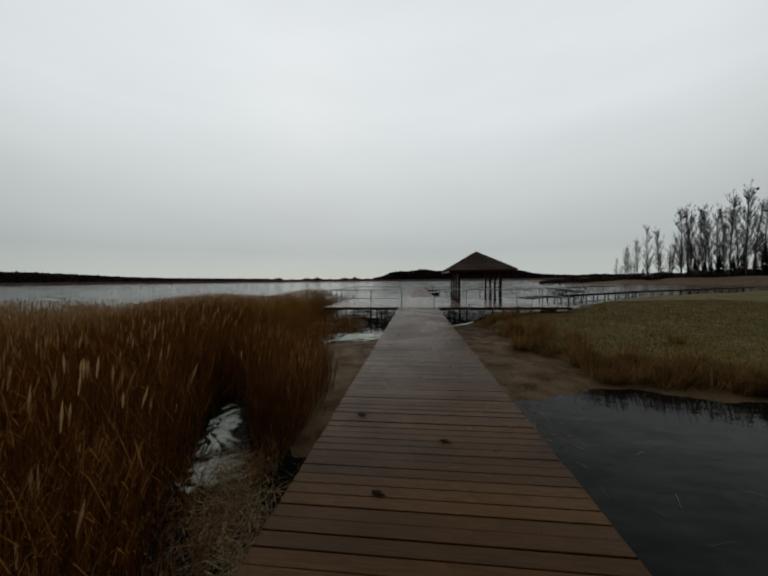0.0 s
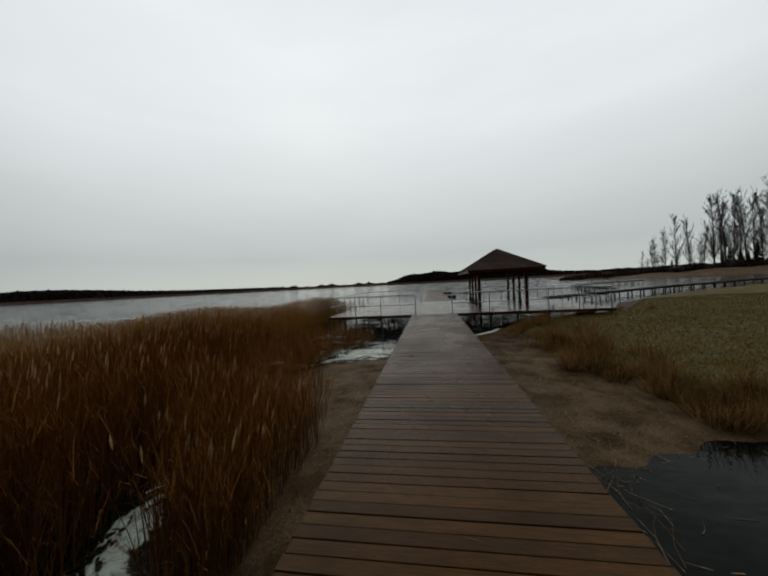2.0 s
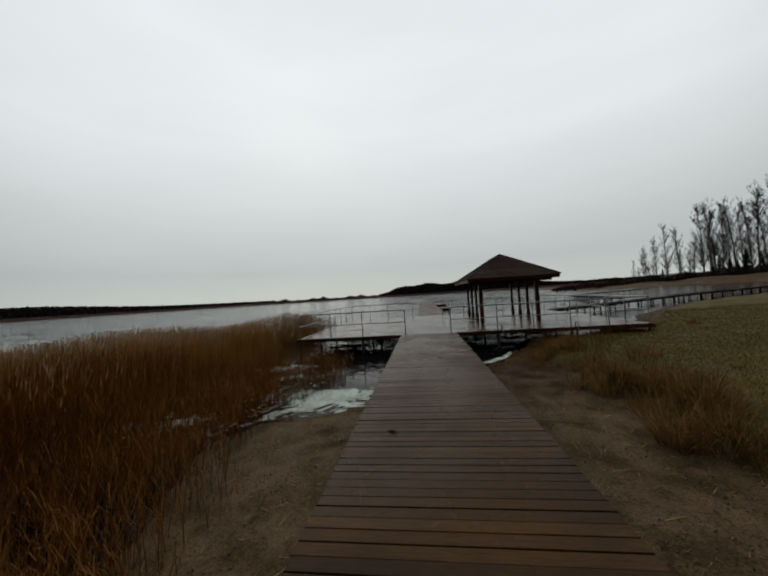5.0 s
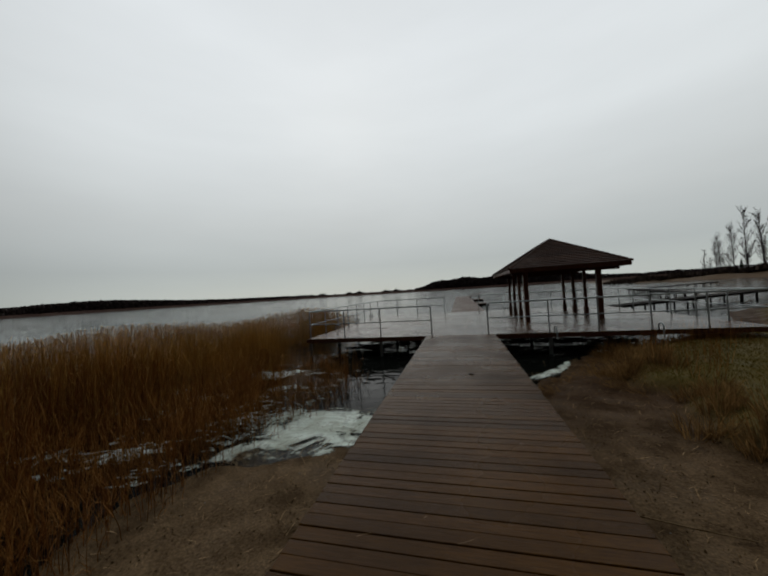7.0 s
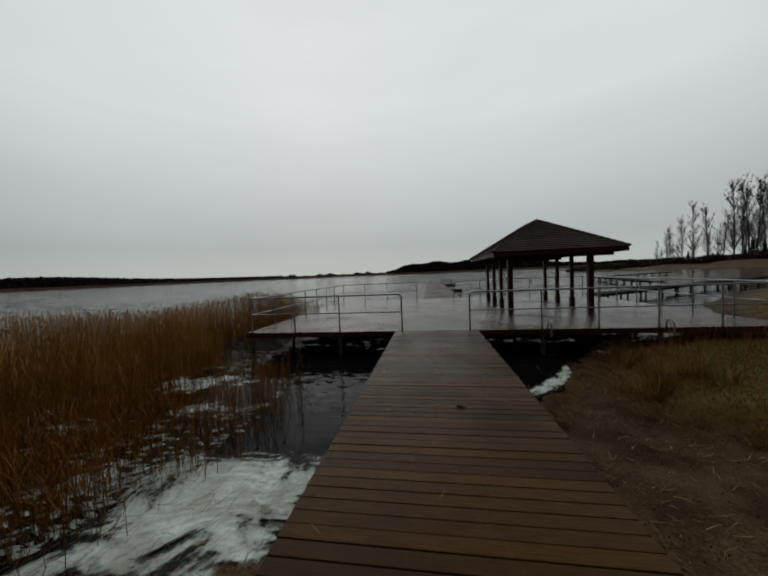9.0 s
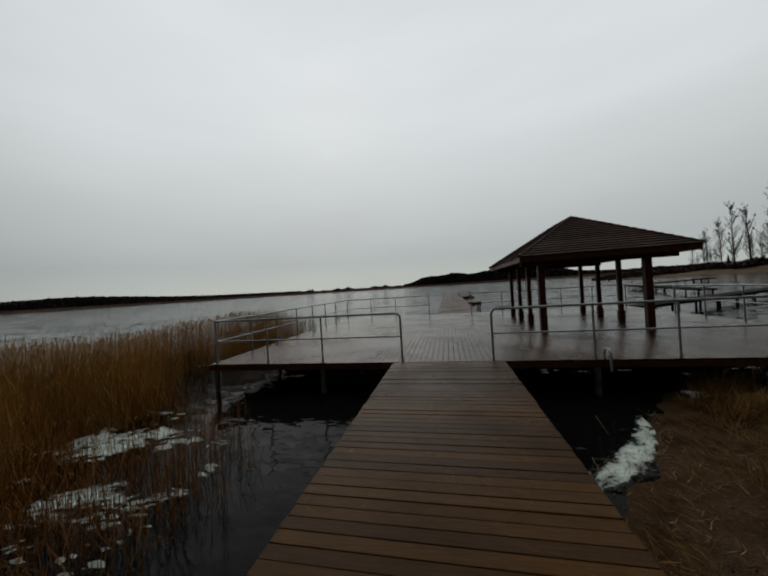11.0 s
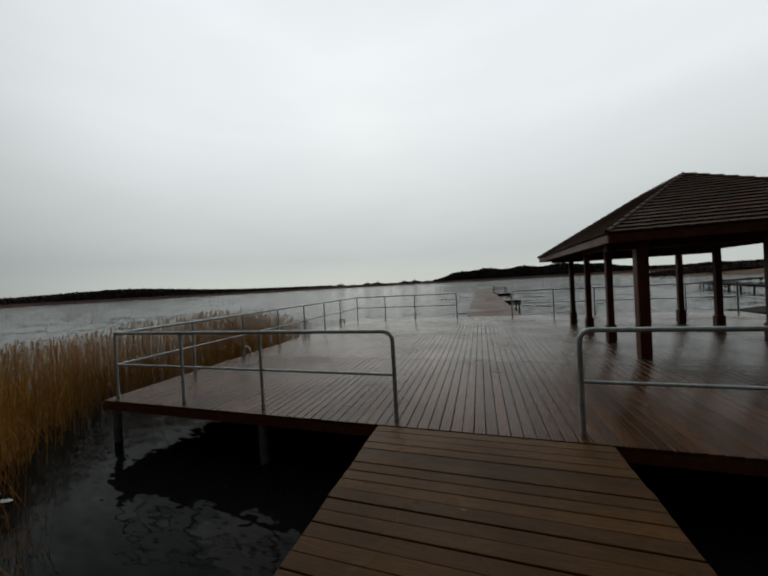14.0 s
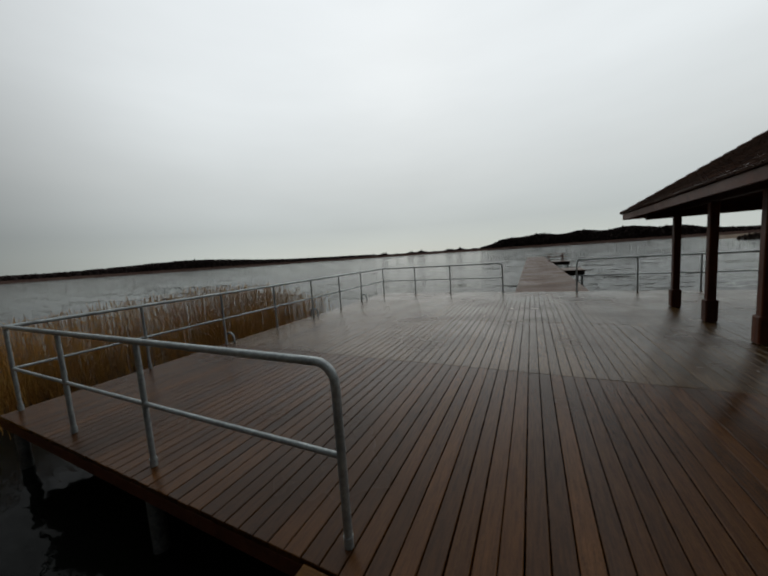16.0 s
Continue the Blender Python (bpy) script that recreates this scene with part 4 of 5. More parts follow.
def bank_grass():
    n = 2500
    x, y = rng.uniform(2.2, 13, n), rng.uniform(-14.5, 2.0, n)
    d = shore_distance(x, y)
    rim = np.minimum(d - 0.3, x - bank_edge(y))
    patch = np.sin(x * 2.3 + 1.7 * np.sin(y * 1.1)) * np.sin(y * 1.9 + 0.7 * x)
    keep = (rim > 0) & (rng.random(n) < np.exp(-np.maximum(rim - 0.6, 0) / 0.35)) & (d > 0.2) & ((patch > rng.uniform(-0.5, 0.4, n)) | (y < -8.5) & (rng.random(n) < 0.6))
    x, y = x[keep], y[keep]
    bs, ts, ws, bd = [], [], [], []
    for cx, cy in zip(x, y):
        m = int(rng.integers(60, 120))
        r, a = 0.20 * np.sqrt(rng.random(m)), rng.random(m) * math.tau
        bx, by = cx + r * np.cos(a), cy + r * np.sin(a)
        bz = land_height(bx, by) - 0.02
        h = rng.uniform(0.25, 0.70, m) * rng.uniform(0.55, 1.3) * (0.8 if cy > -7.5 else 1.0)
        out = rng.uniform(0.08, 0.95, m) * h
        a2 = a + rng.normal(0, 0.6, m)
        bs.append(np.stack([bx, by, bz], -1))
        ts.append(np.stack([bx + out * np.cos(a2), by + out * np.sin(a2), bz + h * np.sqrt(np.maximum(1 - (out / h) ** 2, 0.05))], -1))
        ws.append(rng.uniform(0.003, 0.009, m))
        bd.append(np.stack([np.zeros(m), np.zeros(m), out * 0.35], -1))
    ob = blades(np.concatenate(bs), np.concatenate(ts), np.concatenate(ws), np.concatenate(bd), M_TUFT, "bank_grass")
    tagged(ob, "straw-coloured dry grass tussocks along the bank", "grass", kind="stuff")
    # flattened grass on the bank above the foam
    n = 11000
    x, y = rng.uniform(1.6, 5.6, n), rng.uniform(-4.8, 0.4, n)
    d = shore_distance(x, y)
    k = (d > 0.22 + 0.2 * rng.random(n)) & ((d < 0.75) | (x > bank_edge(y) - 0.25)) & (d < 2.2) & (x > WALK_HALF + 0.35) & (np.sin(x * 3.1 + 2 * np.sin(y * 2.2)) * np.sin(y * 3.7 + x) > rng.uniform(-1.2, 0.5, n))
    x, y = x[k], y[k]
    n = len(x)
    a, ln = rng.normal(2.4, 0.9, n), rng.uniform(0.10, 0.38, n)
    b = np.stack([x, y, land_height(x, y) + 0.004], -1)
    t = b + np.stack([ln * np.cos(a), ln * np.sin(a), ln * rng.uniform(0.02, 0.55, n) ** 1.5], -1)
    t[:, 2] = np.maximum(t[:, 2], land_height(t[:, 0], t[:, 1]) + 0.012)
    ob = blades(b, t, rng.uniform(0.0025, 0.006, n), np.stack([np.zeros(n), np.zeros(n), ln * 0.12], -1), M_TUFT, "flattened_grass")
    tagged(ob, "flattened dry brown grass on the bank above the foam", "grass", kind="stuff")
    # taller dead stalks by the deck
    n = 1100
    x, y = rng.uniform(4.2, 9.5, n), rng.uniform(-8.5, -0.4, n)
    d = shore_distance(x, y)
    k = (d > 0.4) & (d < 3.0)
    x, y = x[k], y[k]
    z = land_height(x, y)
    h = rng.uniform(0.3, 0.85, len(x))
    b = np.stack([x, y, z - 0.02], -1)
    t = np.stack([x + rng.normal(0, 0.12, len(x)), y + rng.normal(0, 0.12, len(x)), z + h], -1)
    v, f = stems(b, t, rng.uniform(0.003, 0.005, len(x)), np.zeros((len(x), 3)))
    tagged(raw("dead_stalks", v.tolist(), f, M_REED), "tall thin dead stalks on the grassy bank", "grass", kind="stuff")
    # lawn
    n = 240000
    x = 3.0 + 22 * rng.random(n) ** 1.5
    y = rng.uniform(-15, 9, n)
    d = shore_distance(x, y)
    k = (turf_at(x, y, d) > rng.random(n) * 0.9 + 0.05)
    x, y = x[k], y[k]
    z = land_height(x, y)
    h = rng.uniform(0.02, 0.065, len(x))
    b = np.stack([x, y, z - 0.01], -1)
    t = b + np.stack([rng.normal(0, 0.03, len(x)), rng.normal(0, 0.03, len(x)), h], -1)
    ob = blades(b, t, rng.uniform(0.004, 0.009, len(x)), np.zeros((len(x), 3)), M_LAWN, "lawn_grass")
    tagged(ob, "short olive and yellowed winter lawn", "grass", kind="stuff")


bank_grass()

# ---- litter, sticks and foam ----


def litter():
    n = 24000
    x, y = rng.uniform(-4.2, 6.5, n), rng.uniform(-15.5, -1.5, n)
    d = shore_distance(x, y)
    k = (d > -0.35) & (turf_at(x, y, d) < 0.6) & (rng.random(n) < 0.12 + 0.9 * np.clip(np.sin(x * 3.7 + 2.1 * np.sin(y * 2.3)) * np.sin(y * 3.3 + 1.7 * np.sin(x * 1.9)) + 0.25 * np.sin(x * 9 + y * 7), 0, 1) + np.where(np.abs(d) < 0.3, 0.35, 0.0))
    x, y = x[k], y[k]
    z = np.maximum(land_height(x, y), LAKE) + 0.006
    n = len(x)
    a = rng.random(n) * math.tau
    ln = rng.uniform(0.015, 0.11, n) * np.where(rng.random(n) < 0.05, 3.5, 1)
    b = np.stack([x, y, z], -1)
    t = b + np.stack([np.cos(a) * ln, np.sin(a) * ln, rng.uniform(0.0, 0.05, n)], -1)
    v, f = stems(b, t, rng.uniform(0.0016, 0.0044, n), np.zeros((n, 3)))
    tagged(raw("reed_litter", v.tolist(), f, M_LITTER), "scattered broken reed stalks washed onto the sand", "litter", kind="stuff")
    # larger bits of reed and bark
    n = 1500
    x, y = rng.uniform(-4.0, 4.4, n), rng.uniform(-13.5, -2.2, n)
    d = shore_distance(x, y)
    k = (np.abs(x) > 1.15) & (d > -0.05) & (turf_at(x, y, d) < 0.3)
    x, y = x[k], y[k]
    n = len(x)
    b = np.stack([x, y, land_height(x, y) + 0.008], -1)
    a = rng.normal(0.6, 0.9, n)
    ln = rng.uniform(0.05, 0.24, n)
    t = b + np.stack([np.cos(a) * ln, np.sin(a) * ln, rng.uniform(0.0, 0.05, n)], -1)
    v, f = stems(b, t, rng.uniform(0.003, 0.0075, n), rng.normal(0, 0.015, (n, 3)))
    tagged(raw("reed_chunks", v.tolist(), f, M_LITTER), "thick broken pieces of reed and bark on the sand", "litter", kind="stuff")
    # matted heap of broken reeds beside the walk
    n = 2500
    q = rng.random(n)
    x, y = -1.95 - 0.62 * (q * 2.2 - 1.1) + rng.normal(0, 0.28, n), -16.4 + q * 2.2 - 1.1 + rng.normal(0, 0.1, n)
    x = np.minimum(x, -1.3)
    b = np.stack([x, y, LAKE + 0.20 * rng.random(n) ** 1.5], -1)
    a = rng.random(n) * math.tau
    ln = rng.uniform(0.06, 0.34, n)
    t = b + np.stack([np.cos(a) * ln, np.sin(a) * ln, rng.normal(0.0, 0.06, n)], -1)
    v, f = stems(b, t, rng.uniform(0.002, 0.005, n), rng.normal(0, 0.02, (n, 3)))
    tagged(raw("reed_mat", v.tolist(), f, M_LITTER), "matted heap of pale broken reed stalks in the shallows", "litter", kind="stuff")
    # loose stalks in the still shallows
    n = 90
    x, y = rng.uniform(1.3, 7.0, n), rng.uniform(-19.0, -12.6, n)
    b = np.stack([x, y, np.full(n, LAKE + 0.004)], -1)
    a = rng.random(n) * math.tau
    ln = rng.uniform(0.05, 0.4, n)
    t = b + np.stack([np.cos(a) * ln, np.sin(a) * ln, rng.uniform(0.0, 0.03, n)], -1)
    v, f = stems(b, t, rng.uniform(0.002, 0.004, n), rng.normal(0, 0.01, (n, 3)) * (1, 1, 0))
    tagged(raw("floating_stalks", v.tolist(), f, M_LITTER), "few broken stalks floating on the dark pool", "litter", kind="stuff")
    # driftwood twigs caught against the walk
    n = 70
    x, y = 1.45 + 0.9 * rng.random(n) ** 1.5, rng.uniform(-14.4, -12.5, n)
    b = np.stack([x, y, np.full(n, LAKE + 0.01)], -1)
    a = rng.normal(2.2, 0.7, n)
    ln = rng.uniform(0.12, 0.55, n)
    t = b + np.stack([np.cos(a) * ln, np.sin(a) * ln, rng.uniform(0.0, 0.10, n)], -1)
    v, f = stems(b, t, rng.uniform(0.003, 0.006, n), rng.normal(0, 0.025, (n, 3)))
    tagged(raw("driftwood", v.tolist(), f, M_LITTER), "tangled pale driftwood twigs caught beside the boardwalk", "litter", kind="stuff")
    # crumbs of leaf and bark
    n = 20000
    x, y = rng.uniform(-3.8, 6.0, n), rng.uniform(-14.0, -2.0, n)
    d = shore_distance(x, y)
    k = (d > 0.0) & (turf_at(x, y, d) < 0.5) & (np.sin(x * 3.1 + 2 * np.sin(y * 1.7)) * np.sin(y * 2.9 + x) > rng.uniform(-0.9, 0.6, n))
    x, y = x[k], y[k]
    b = np.stack([x, y, land_height(x, y) + 0.003], -1)
    a = rng.random(len(x)) * math.tau
    ln = rng.uniform(0.008, 0.055, len(x)) * rng.random(len(x)) ** 0.5
    t = b + np.stack([np.cos(a) * ln, np.sin(a) * ln, rng.uniform(0.0, 0.018, len(x))], -1)
    ob = blades(b, t, rng.uniform(0.003, 0.010, len(x)), np.array([0, 0, 0.004]), M_CRUMB, "leaf_crumbs", face=a + math.pi / 2)
    tagged(ob, "small dark and beige crumbs of leaf and bark on the sand", "litter", kind="stuff")
    # straws blown onto the boards
    n = 70
    x, y = rng.uniform(-1.15, 1.15, n), rng.uniform(-19.5, -0.3, n)
    b = np.stack([x, y, np.full(n, 0.004)], -1)
    a = rng.random(n) * math.tau
    ln = rng.uniform(0.03, 0.16, n)
    t = b + np.stack([np.cos(a) * ln, np.sin(a) * ln, rng.uniform(0.0, 0.012, n)], -1)
    v, f = stems(b, t, rng.uniform(0.0015, 0.003, n), np.zeros((n, 3)))
    tagged(raw("straw_bits", v.tolist(), f, M_LITTER), "few pale straws lying on the wet boards", "litter", kind="stuff")
    # pale pebbles and shells
    vs, fs = [], []
    for i in range(70):
        px, py = rng.uniform(-3.2, 4.0), rng.uniform(-13.0, -4.0)
        if abs(px) < 1.3 or shore_distance(px, py) < 0.1:
            continue
        s = rng.uniform(0.005, 0.016)
        pz = float(land_height(np.array(px), np.array(py))) + s * 0.3
        o = len(vs)
        vs += [(px + s * rng.uniform(0.7, 1.3), py, pz), (px, py + s, pz), (px - s, py, pz), (px, py - s * rng.uniform(0.7, 1.3), pz), (px, py, pz + s * 0.7), (px, py, pz - s)]
        fs += [tuple(o + j for j in q) for q in ((0, 1, 4), (1, 2, 4), (2, 3, 4), (3, 0, 4), (1, 0, 5), (2, 1, 5), (3, 2, 5), (0, 3, 5))]
    tagged(raw("pale_pebbles", vs, fs, M_PILE), "small pale pebbles and shells on the sand", "pebbles", kind="stuff")


litter()


def foam(name, cx, cy, rx, ry, turn, label, cut=0.0, step=0.024, seed=0.0, rag=0.9, bow=0.0, frill=0.9, taper=0.5):
    """A thin, lumpy raft of foam with ragged edges."""
    nx, ny = int(2.6 * rx / step), int(2.6 * ry / step)
    u, v = np.meshgrid(np.linspace(-1.3, 1.3, nx), np.linspace(-1.3, 1.3, ny))
    c, s = math.cos(radians(turn)), math.sin(radians(turn))
    across = v * ry * (1 - taper * u) + bow * (1 - u * u)
    X, Y = cx + u * rx * c - across * s, cy + u * rx * s + across * c
    hgt, fine = np.zeros(X.shape), np.zeros(X.shape)
    for r0 in range(ny):
        for c0 in range(nx):
            a, e = float(X[r0, c0]), float(Y[r0, c0])
            wx_ = 0.5 * noise.noise((a * 1.1 + seed, e * 1.1, 3.0))
            wy_ = 0.5 * noise.noise((a * 1.1, e * 1.1 + seed, 7.0))
            hgt[r0, c0] = noise.fractal((a * 1.3 + wx_ + seed, e * 1.3 + wy_, seed), 0.8, 2.1, 6)
            fine[r0, c0] = noise.fractal(((a * c + e * s + wx_) * 4.0 + seed, (e * c - a * s + wy_) * 8.0, 1.0), 0.7, 2.2, 4)
    body = 1 - (u * u + v * v) + hgt * rag - cut
    body = body - np.clip(fine, 0, 1) * np.clip(1.3 - body, 0, 1) * frill
    rise = np.where(body > 0, 0.006 + 0.024 * np.sqrt(np.clip(body, 0, 1)) * (0.6 + 0.5 * hgt) + 0.014 * fine * np.clip(body, 0, 1), 0)
    rise = np.where(body > 0, np.minimum(rise, 0.004 + body * 0.12), np.maximum(body * 0.12, -0.03))
    Z = np.maximum(land_height(X, Y), LAKE) + rise
    on = body > -0.06
    ids = np.arange(nx * ny).reshape(ny, nx)
    cell = on[:-1, :-1] & on[1:, :-1] & on[:-1, 1:] & on[1:, 1:]
    q = np.stack([ids[:-1, :-1], ids[:-1, 1:], ids[1:, 1:], ids[1:, :-1]], -1)[cell]
    used, inv = np.unique(q, return_inverse=True)
    pts = np.stack([X, Y, Z], -1).reshape(-1, 3)[used]
    ob = raw(name, pts.tolist(), inv.reshape(-1, 4).tolist(), M_FOAM, smooth=True)
    th = np.clip(body * 0.75 + 0.30 * hgt - 0.55 * fine + 0.10, 0.0, 1).ravel()[used]
    ob.data.attributes.new("thick", "FLOAT", "POINT").data.foreach_set("value", th.astype(np.float32))
    tagged(ob, label, "foam", kind="stuff")


foam("foam", -2.5, -6.1, 1.42, 0.92, 14, "thick white lake foam washed against the sand beside the boardwalk", -0.2, step=0.018, seed=1.0, rag=0.5, frill=0.22)
foam("foam", -1.6, -5.35, 0.7, 0.22, -15, "thin broken streaks of white foam on dark water", 0.2, seed=4.0, rag=0.6)
foam("foam", -3.7, -7.2, 0.75, 0.16, 50, "thin white foam line along the sand", 0.1, seed=6.0, rag=0.5)
foam("foam", 2.14, -2.06, 1.5, 0.19, 48, "white foam along the waterline beside the boardwalk", -0.1, step=0.012, seed=9.0, rag=0.22, bow=-0.32, frill=0.30, taper=0.2)
foam("foam", -3.12, -14.75, 1.7, 0.40, 121, "broken white foam in a gap among the reeds", 0.3, step=0.018, seed=12.0, rag=1.1, frill=1.5)
foam("foam", -5.6, -2.45, 1.5, 0.55, 9, "patchy white foam between reed stems", 0.25, seed=15.0)
foam("foam", -4.2, -5.9, 1.0, 0.55, 20, "patchy white foam between reed stems", 0.40, seed=27.0)
foam("foam", -4.5, -3.9, 1.0, 0.5, 15, "patchy white foam between reed stems", 0.1, seed=33.0)
foam("foam", -6.2, -4.6, 1.1, 0.4, 10, "patchy white foam between reed stems", 0.2, seed=37.0)
foam("foam", -6.1, -7.55, 1.6, 0.32, 14, "broken white foam in a channel among the reeds", 0.32, seed=41.0, rag=0.7)


def foam_flecks():
    """Torn scraps of foam drifting between the reed stems."""
    vs, fs = [], []
    rf = random.Random(23)
    while len(fs) < 560 * 7:
        x, y = rf.uniform(-8.0, -2.6), rf.uniform(-8.2, -1.2)
        lace = math.sin(x * 2.1 + 1.4 * math.sin(y * 1.7)) * math.sin(y * 2.6 + 0.8 * x) + 0.5 * math.sin(x * 5.3 - y * 4.1)
        near = math.exp(-((x + 3.9) / 1.3) ** 2 - ((y + 5.6) / 1.5) ** 2)
        if lace + 1.1 * near < rf.uniform(0.25, 1.1) or float(shore_distance(x, y)) > -0.05 or not inside(REEDS, np.array([x]), np.array([y]))[0]:
            continue
        r0, turn = rf.uniform(0.012, 0.07), rf.uniform(-0.3, 0.6)
        o = len(vs)
        vs.append((x, y, LAKE + 0.012 + 0.1 * r0))
        for k in range(7):
            a = k * math.tau / 7
            r = r0 * rf.uniform(0.35, 1.3)
            u, w = 1.8 * r * math.cos(a), 0.8 * r * math.sin(a)
            vs.append((x + u * math.cos(turn) - w * math.sin(turn), y + u * math.sin(turn) + w * math.cos(turn), LAKE + 0.003))
        fs += [(o, o + 1 + k, o + 1 + (k + 1) % 7) for k in range(7)]
    ob = raw("foam_flecks", vs, fs, M_FOAM)
    ob.data.attributes.new("thick", "FLOAT", "POINT").data.foreach_set("value", np.full(len(vs), 0.62, np.float32))
    tagged(ob, "scattered scraps of white foam between reed stems", "foam", kind="stuff")


foam_flecks()


def foam_straws():
    n = 240
    r, a = np.sqrt(rng.random(n)), rng.random(n) * math.tau
    x, y = -2.85 + 1.6 * r * np.cos(a), -6.3 + 0.95 * r * np.sin(a) + 0.35 * r * np.cos(a)
    x = np.minimum(x, -1.35)
    n0 = 130
    x = np.concatenate([x, rng.normal(-3.45, 0.35, n0)])
    y = np.concatenate([y, rng.normal(-7.35, 0.14, n0)])
    n2 = 170
    q = rng.uniform(-1.4, 1.4, n2)
    x = np.concatenate([x, -3.12 - 0.52 * q + rng.normal(0, 0.22, n2)])
    y = np.concatenate([y, -14.75 + 0.86 * q + rng.normal(0, 0.12, n2)])
    n3 = 170
    q = rng.uniform(-1.0, 1.0, n3)
    x = np.concatenate([x, 2.78 - 0.22 * q * q + 0.80 * q + rng.normal(0, 0.10, n3)])
    y = np.concatenate([y, -2.02 + 0.20 * q * q + 0.95 * q + rng.normal(0, 0.10, n3)])
    n += n0 + n2 + n3
    b = np.stack([x, y, np.maximum(land_height(x, y), LAKE) + 0.035], -1)
    a = rng.normal(0.9, 0.6, n)
    ln = rng.uniform(0.08, 0.42, n)
    ln[-n3:] *= 0.5
    t = b + np.stack([np.cos(a) * ln, np.sin(a) * ln, rng.uniform(-0.01, 0.03, n)], -1)
    v, f = stems(b, t, rng.uniform(0.0018, 0.0038, n), rng.normal(0, 0.012, (n, 3)))
    tagged(raw("reed_straws", v.tolist(), f, M_LITTER), "broken reed straws lying on the foam", "litter", kind="stuff")


foam_straws()


def stick(name, pts, r, label, category="stick"):
    t = empty(name, *pts[0], label, category)
    bm = bmesh.new()
    o = Vector(pts[0])
    tube(bm, [Vector(p) - o for p in pts], r, 6, r * 0.6)
    part("stem", bm, M_LITTER, t)


stick("stick", [(2.47, -0.98, LAKE + 0.02), (2.42, -1.3, LAKE + 0.015), (2.36, -1.65, LAKE + 0.02)], 0.006, "thin pale stick floating by the foam")
stick("stick", [(1.45, -8.0, -0.55), (1.9, -8.15, -0.53), (2.35, -8.2, -0.56)], 0.008, "pale broken reed stalk lying on the sand")
for lx, ly, la in ((0.15, -15.95, 0.4), (-0.67, -9.7, 1.1), (0.2, -5.2, 2.0), (-0.84, -15.4, 0.0), (-0.45, -16.8, 1.7)):
    t = empty("leaf_clump", lx, ly, 0.001, "small dark clump of wet leaves on the boards", "leaf litter", "leaf clumps on the boards")
    bm = bmesh.new()
    for k in range(9):
        a = la + k * 0.7
        tube(bm, [(0.02 * math.cos(a), 0.015 * math.sin(a), 0.004), (0.03 * math.cos(a + 0.5), 0.02 * math.sin(a), 0.014), (0.065 * math.cos(a + 0.3 * k), 0.03 * math.sin(a + 0.5), 0.004)], 0.009, 4, 0.003)
    part("leaves", bm, M_NEST, t)

scrap = empty("paper_scrap", 4.5, -0.1, float(land_height(np.array(4.5), np.array(-0.1))) + 0.01, "crumpled white paper scrap on the muddy bank", "paper")
bm = bmesh.new()
bmesh.ops.create_grid(bm, x_segments=6, y_segments=5, size=0.13)
for v in bm.verts:
    v.co += Vector((random.uniform(-0.02, 0.02), random.uniform(-0.02, 0.02), random.uniform(0.0, 0.09)))
bmesh.ops.solidify(bm, geom=bm.faces[:], thickness=0.002)
part("sheet", bm, M_WHITE, scrap)

# ---- trees behind the beach ----


def grow(bm_t, segs, p, d, length, r, depth, rnd, rise):
    """Adds a limb and its branches: thick ones to a mesh, the finest to a list of twigs."""
    n = 5 if depth == 0 else 3
    pts, q, dd = [p], p.copy(), d.copy()
    for k in range(n):
        dd = (dd + Vector((rnd.uniform(-1, 1), rnd.uniform(-1, 1), rnd.uniform(-0.2, 0.9))) * (0.05 if depth == 0 else 0.15)).normalized()
        q = q + dd * (length / n)
        pts.append(q.copy())
    if depth <= 1:
        tube(bm_t, pts, r, 5, r * 0.3, cap=False)
    else:
        segs.append((pts, r))
    if depth >= 3:
        return
    for k in range({0: 52, 1: 9, 2: 7}[depth]):
        f = rnd.uniform(0.16 if depth == 0 else 0.12, 1.0)
        i = min(int(f * n), n - 1)
        at = pts[i].lerp(pts[i + 1], f * n - i)
        a = rnd.uniform(0, math.tau)
        out = Vector((math.cos(a), math.sin(a), rnd.uniform(0.7, 1.5) * rise))
        nd = (dd * 0.5 + out).normalized()
        grow(bm_t, segs, at, nd, length * (0.31 if depth == 0 else 0.45) * rnd.uniform(0.5, 1.2) * (1.15 - 0.7 * f), r * (0.26 if depth == 0 else 0.5) * (1.2 - 0.6 * f), depth + 1, rnd, rise * 0.8)


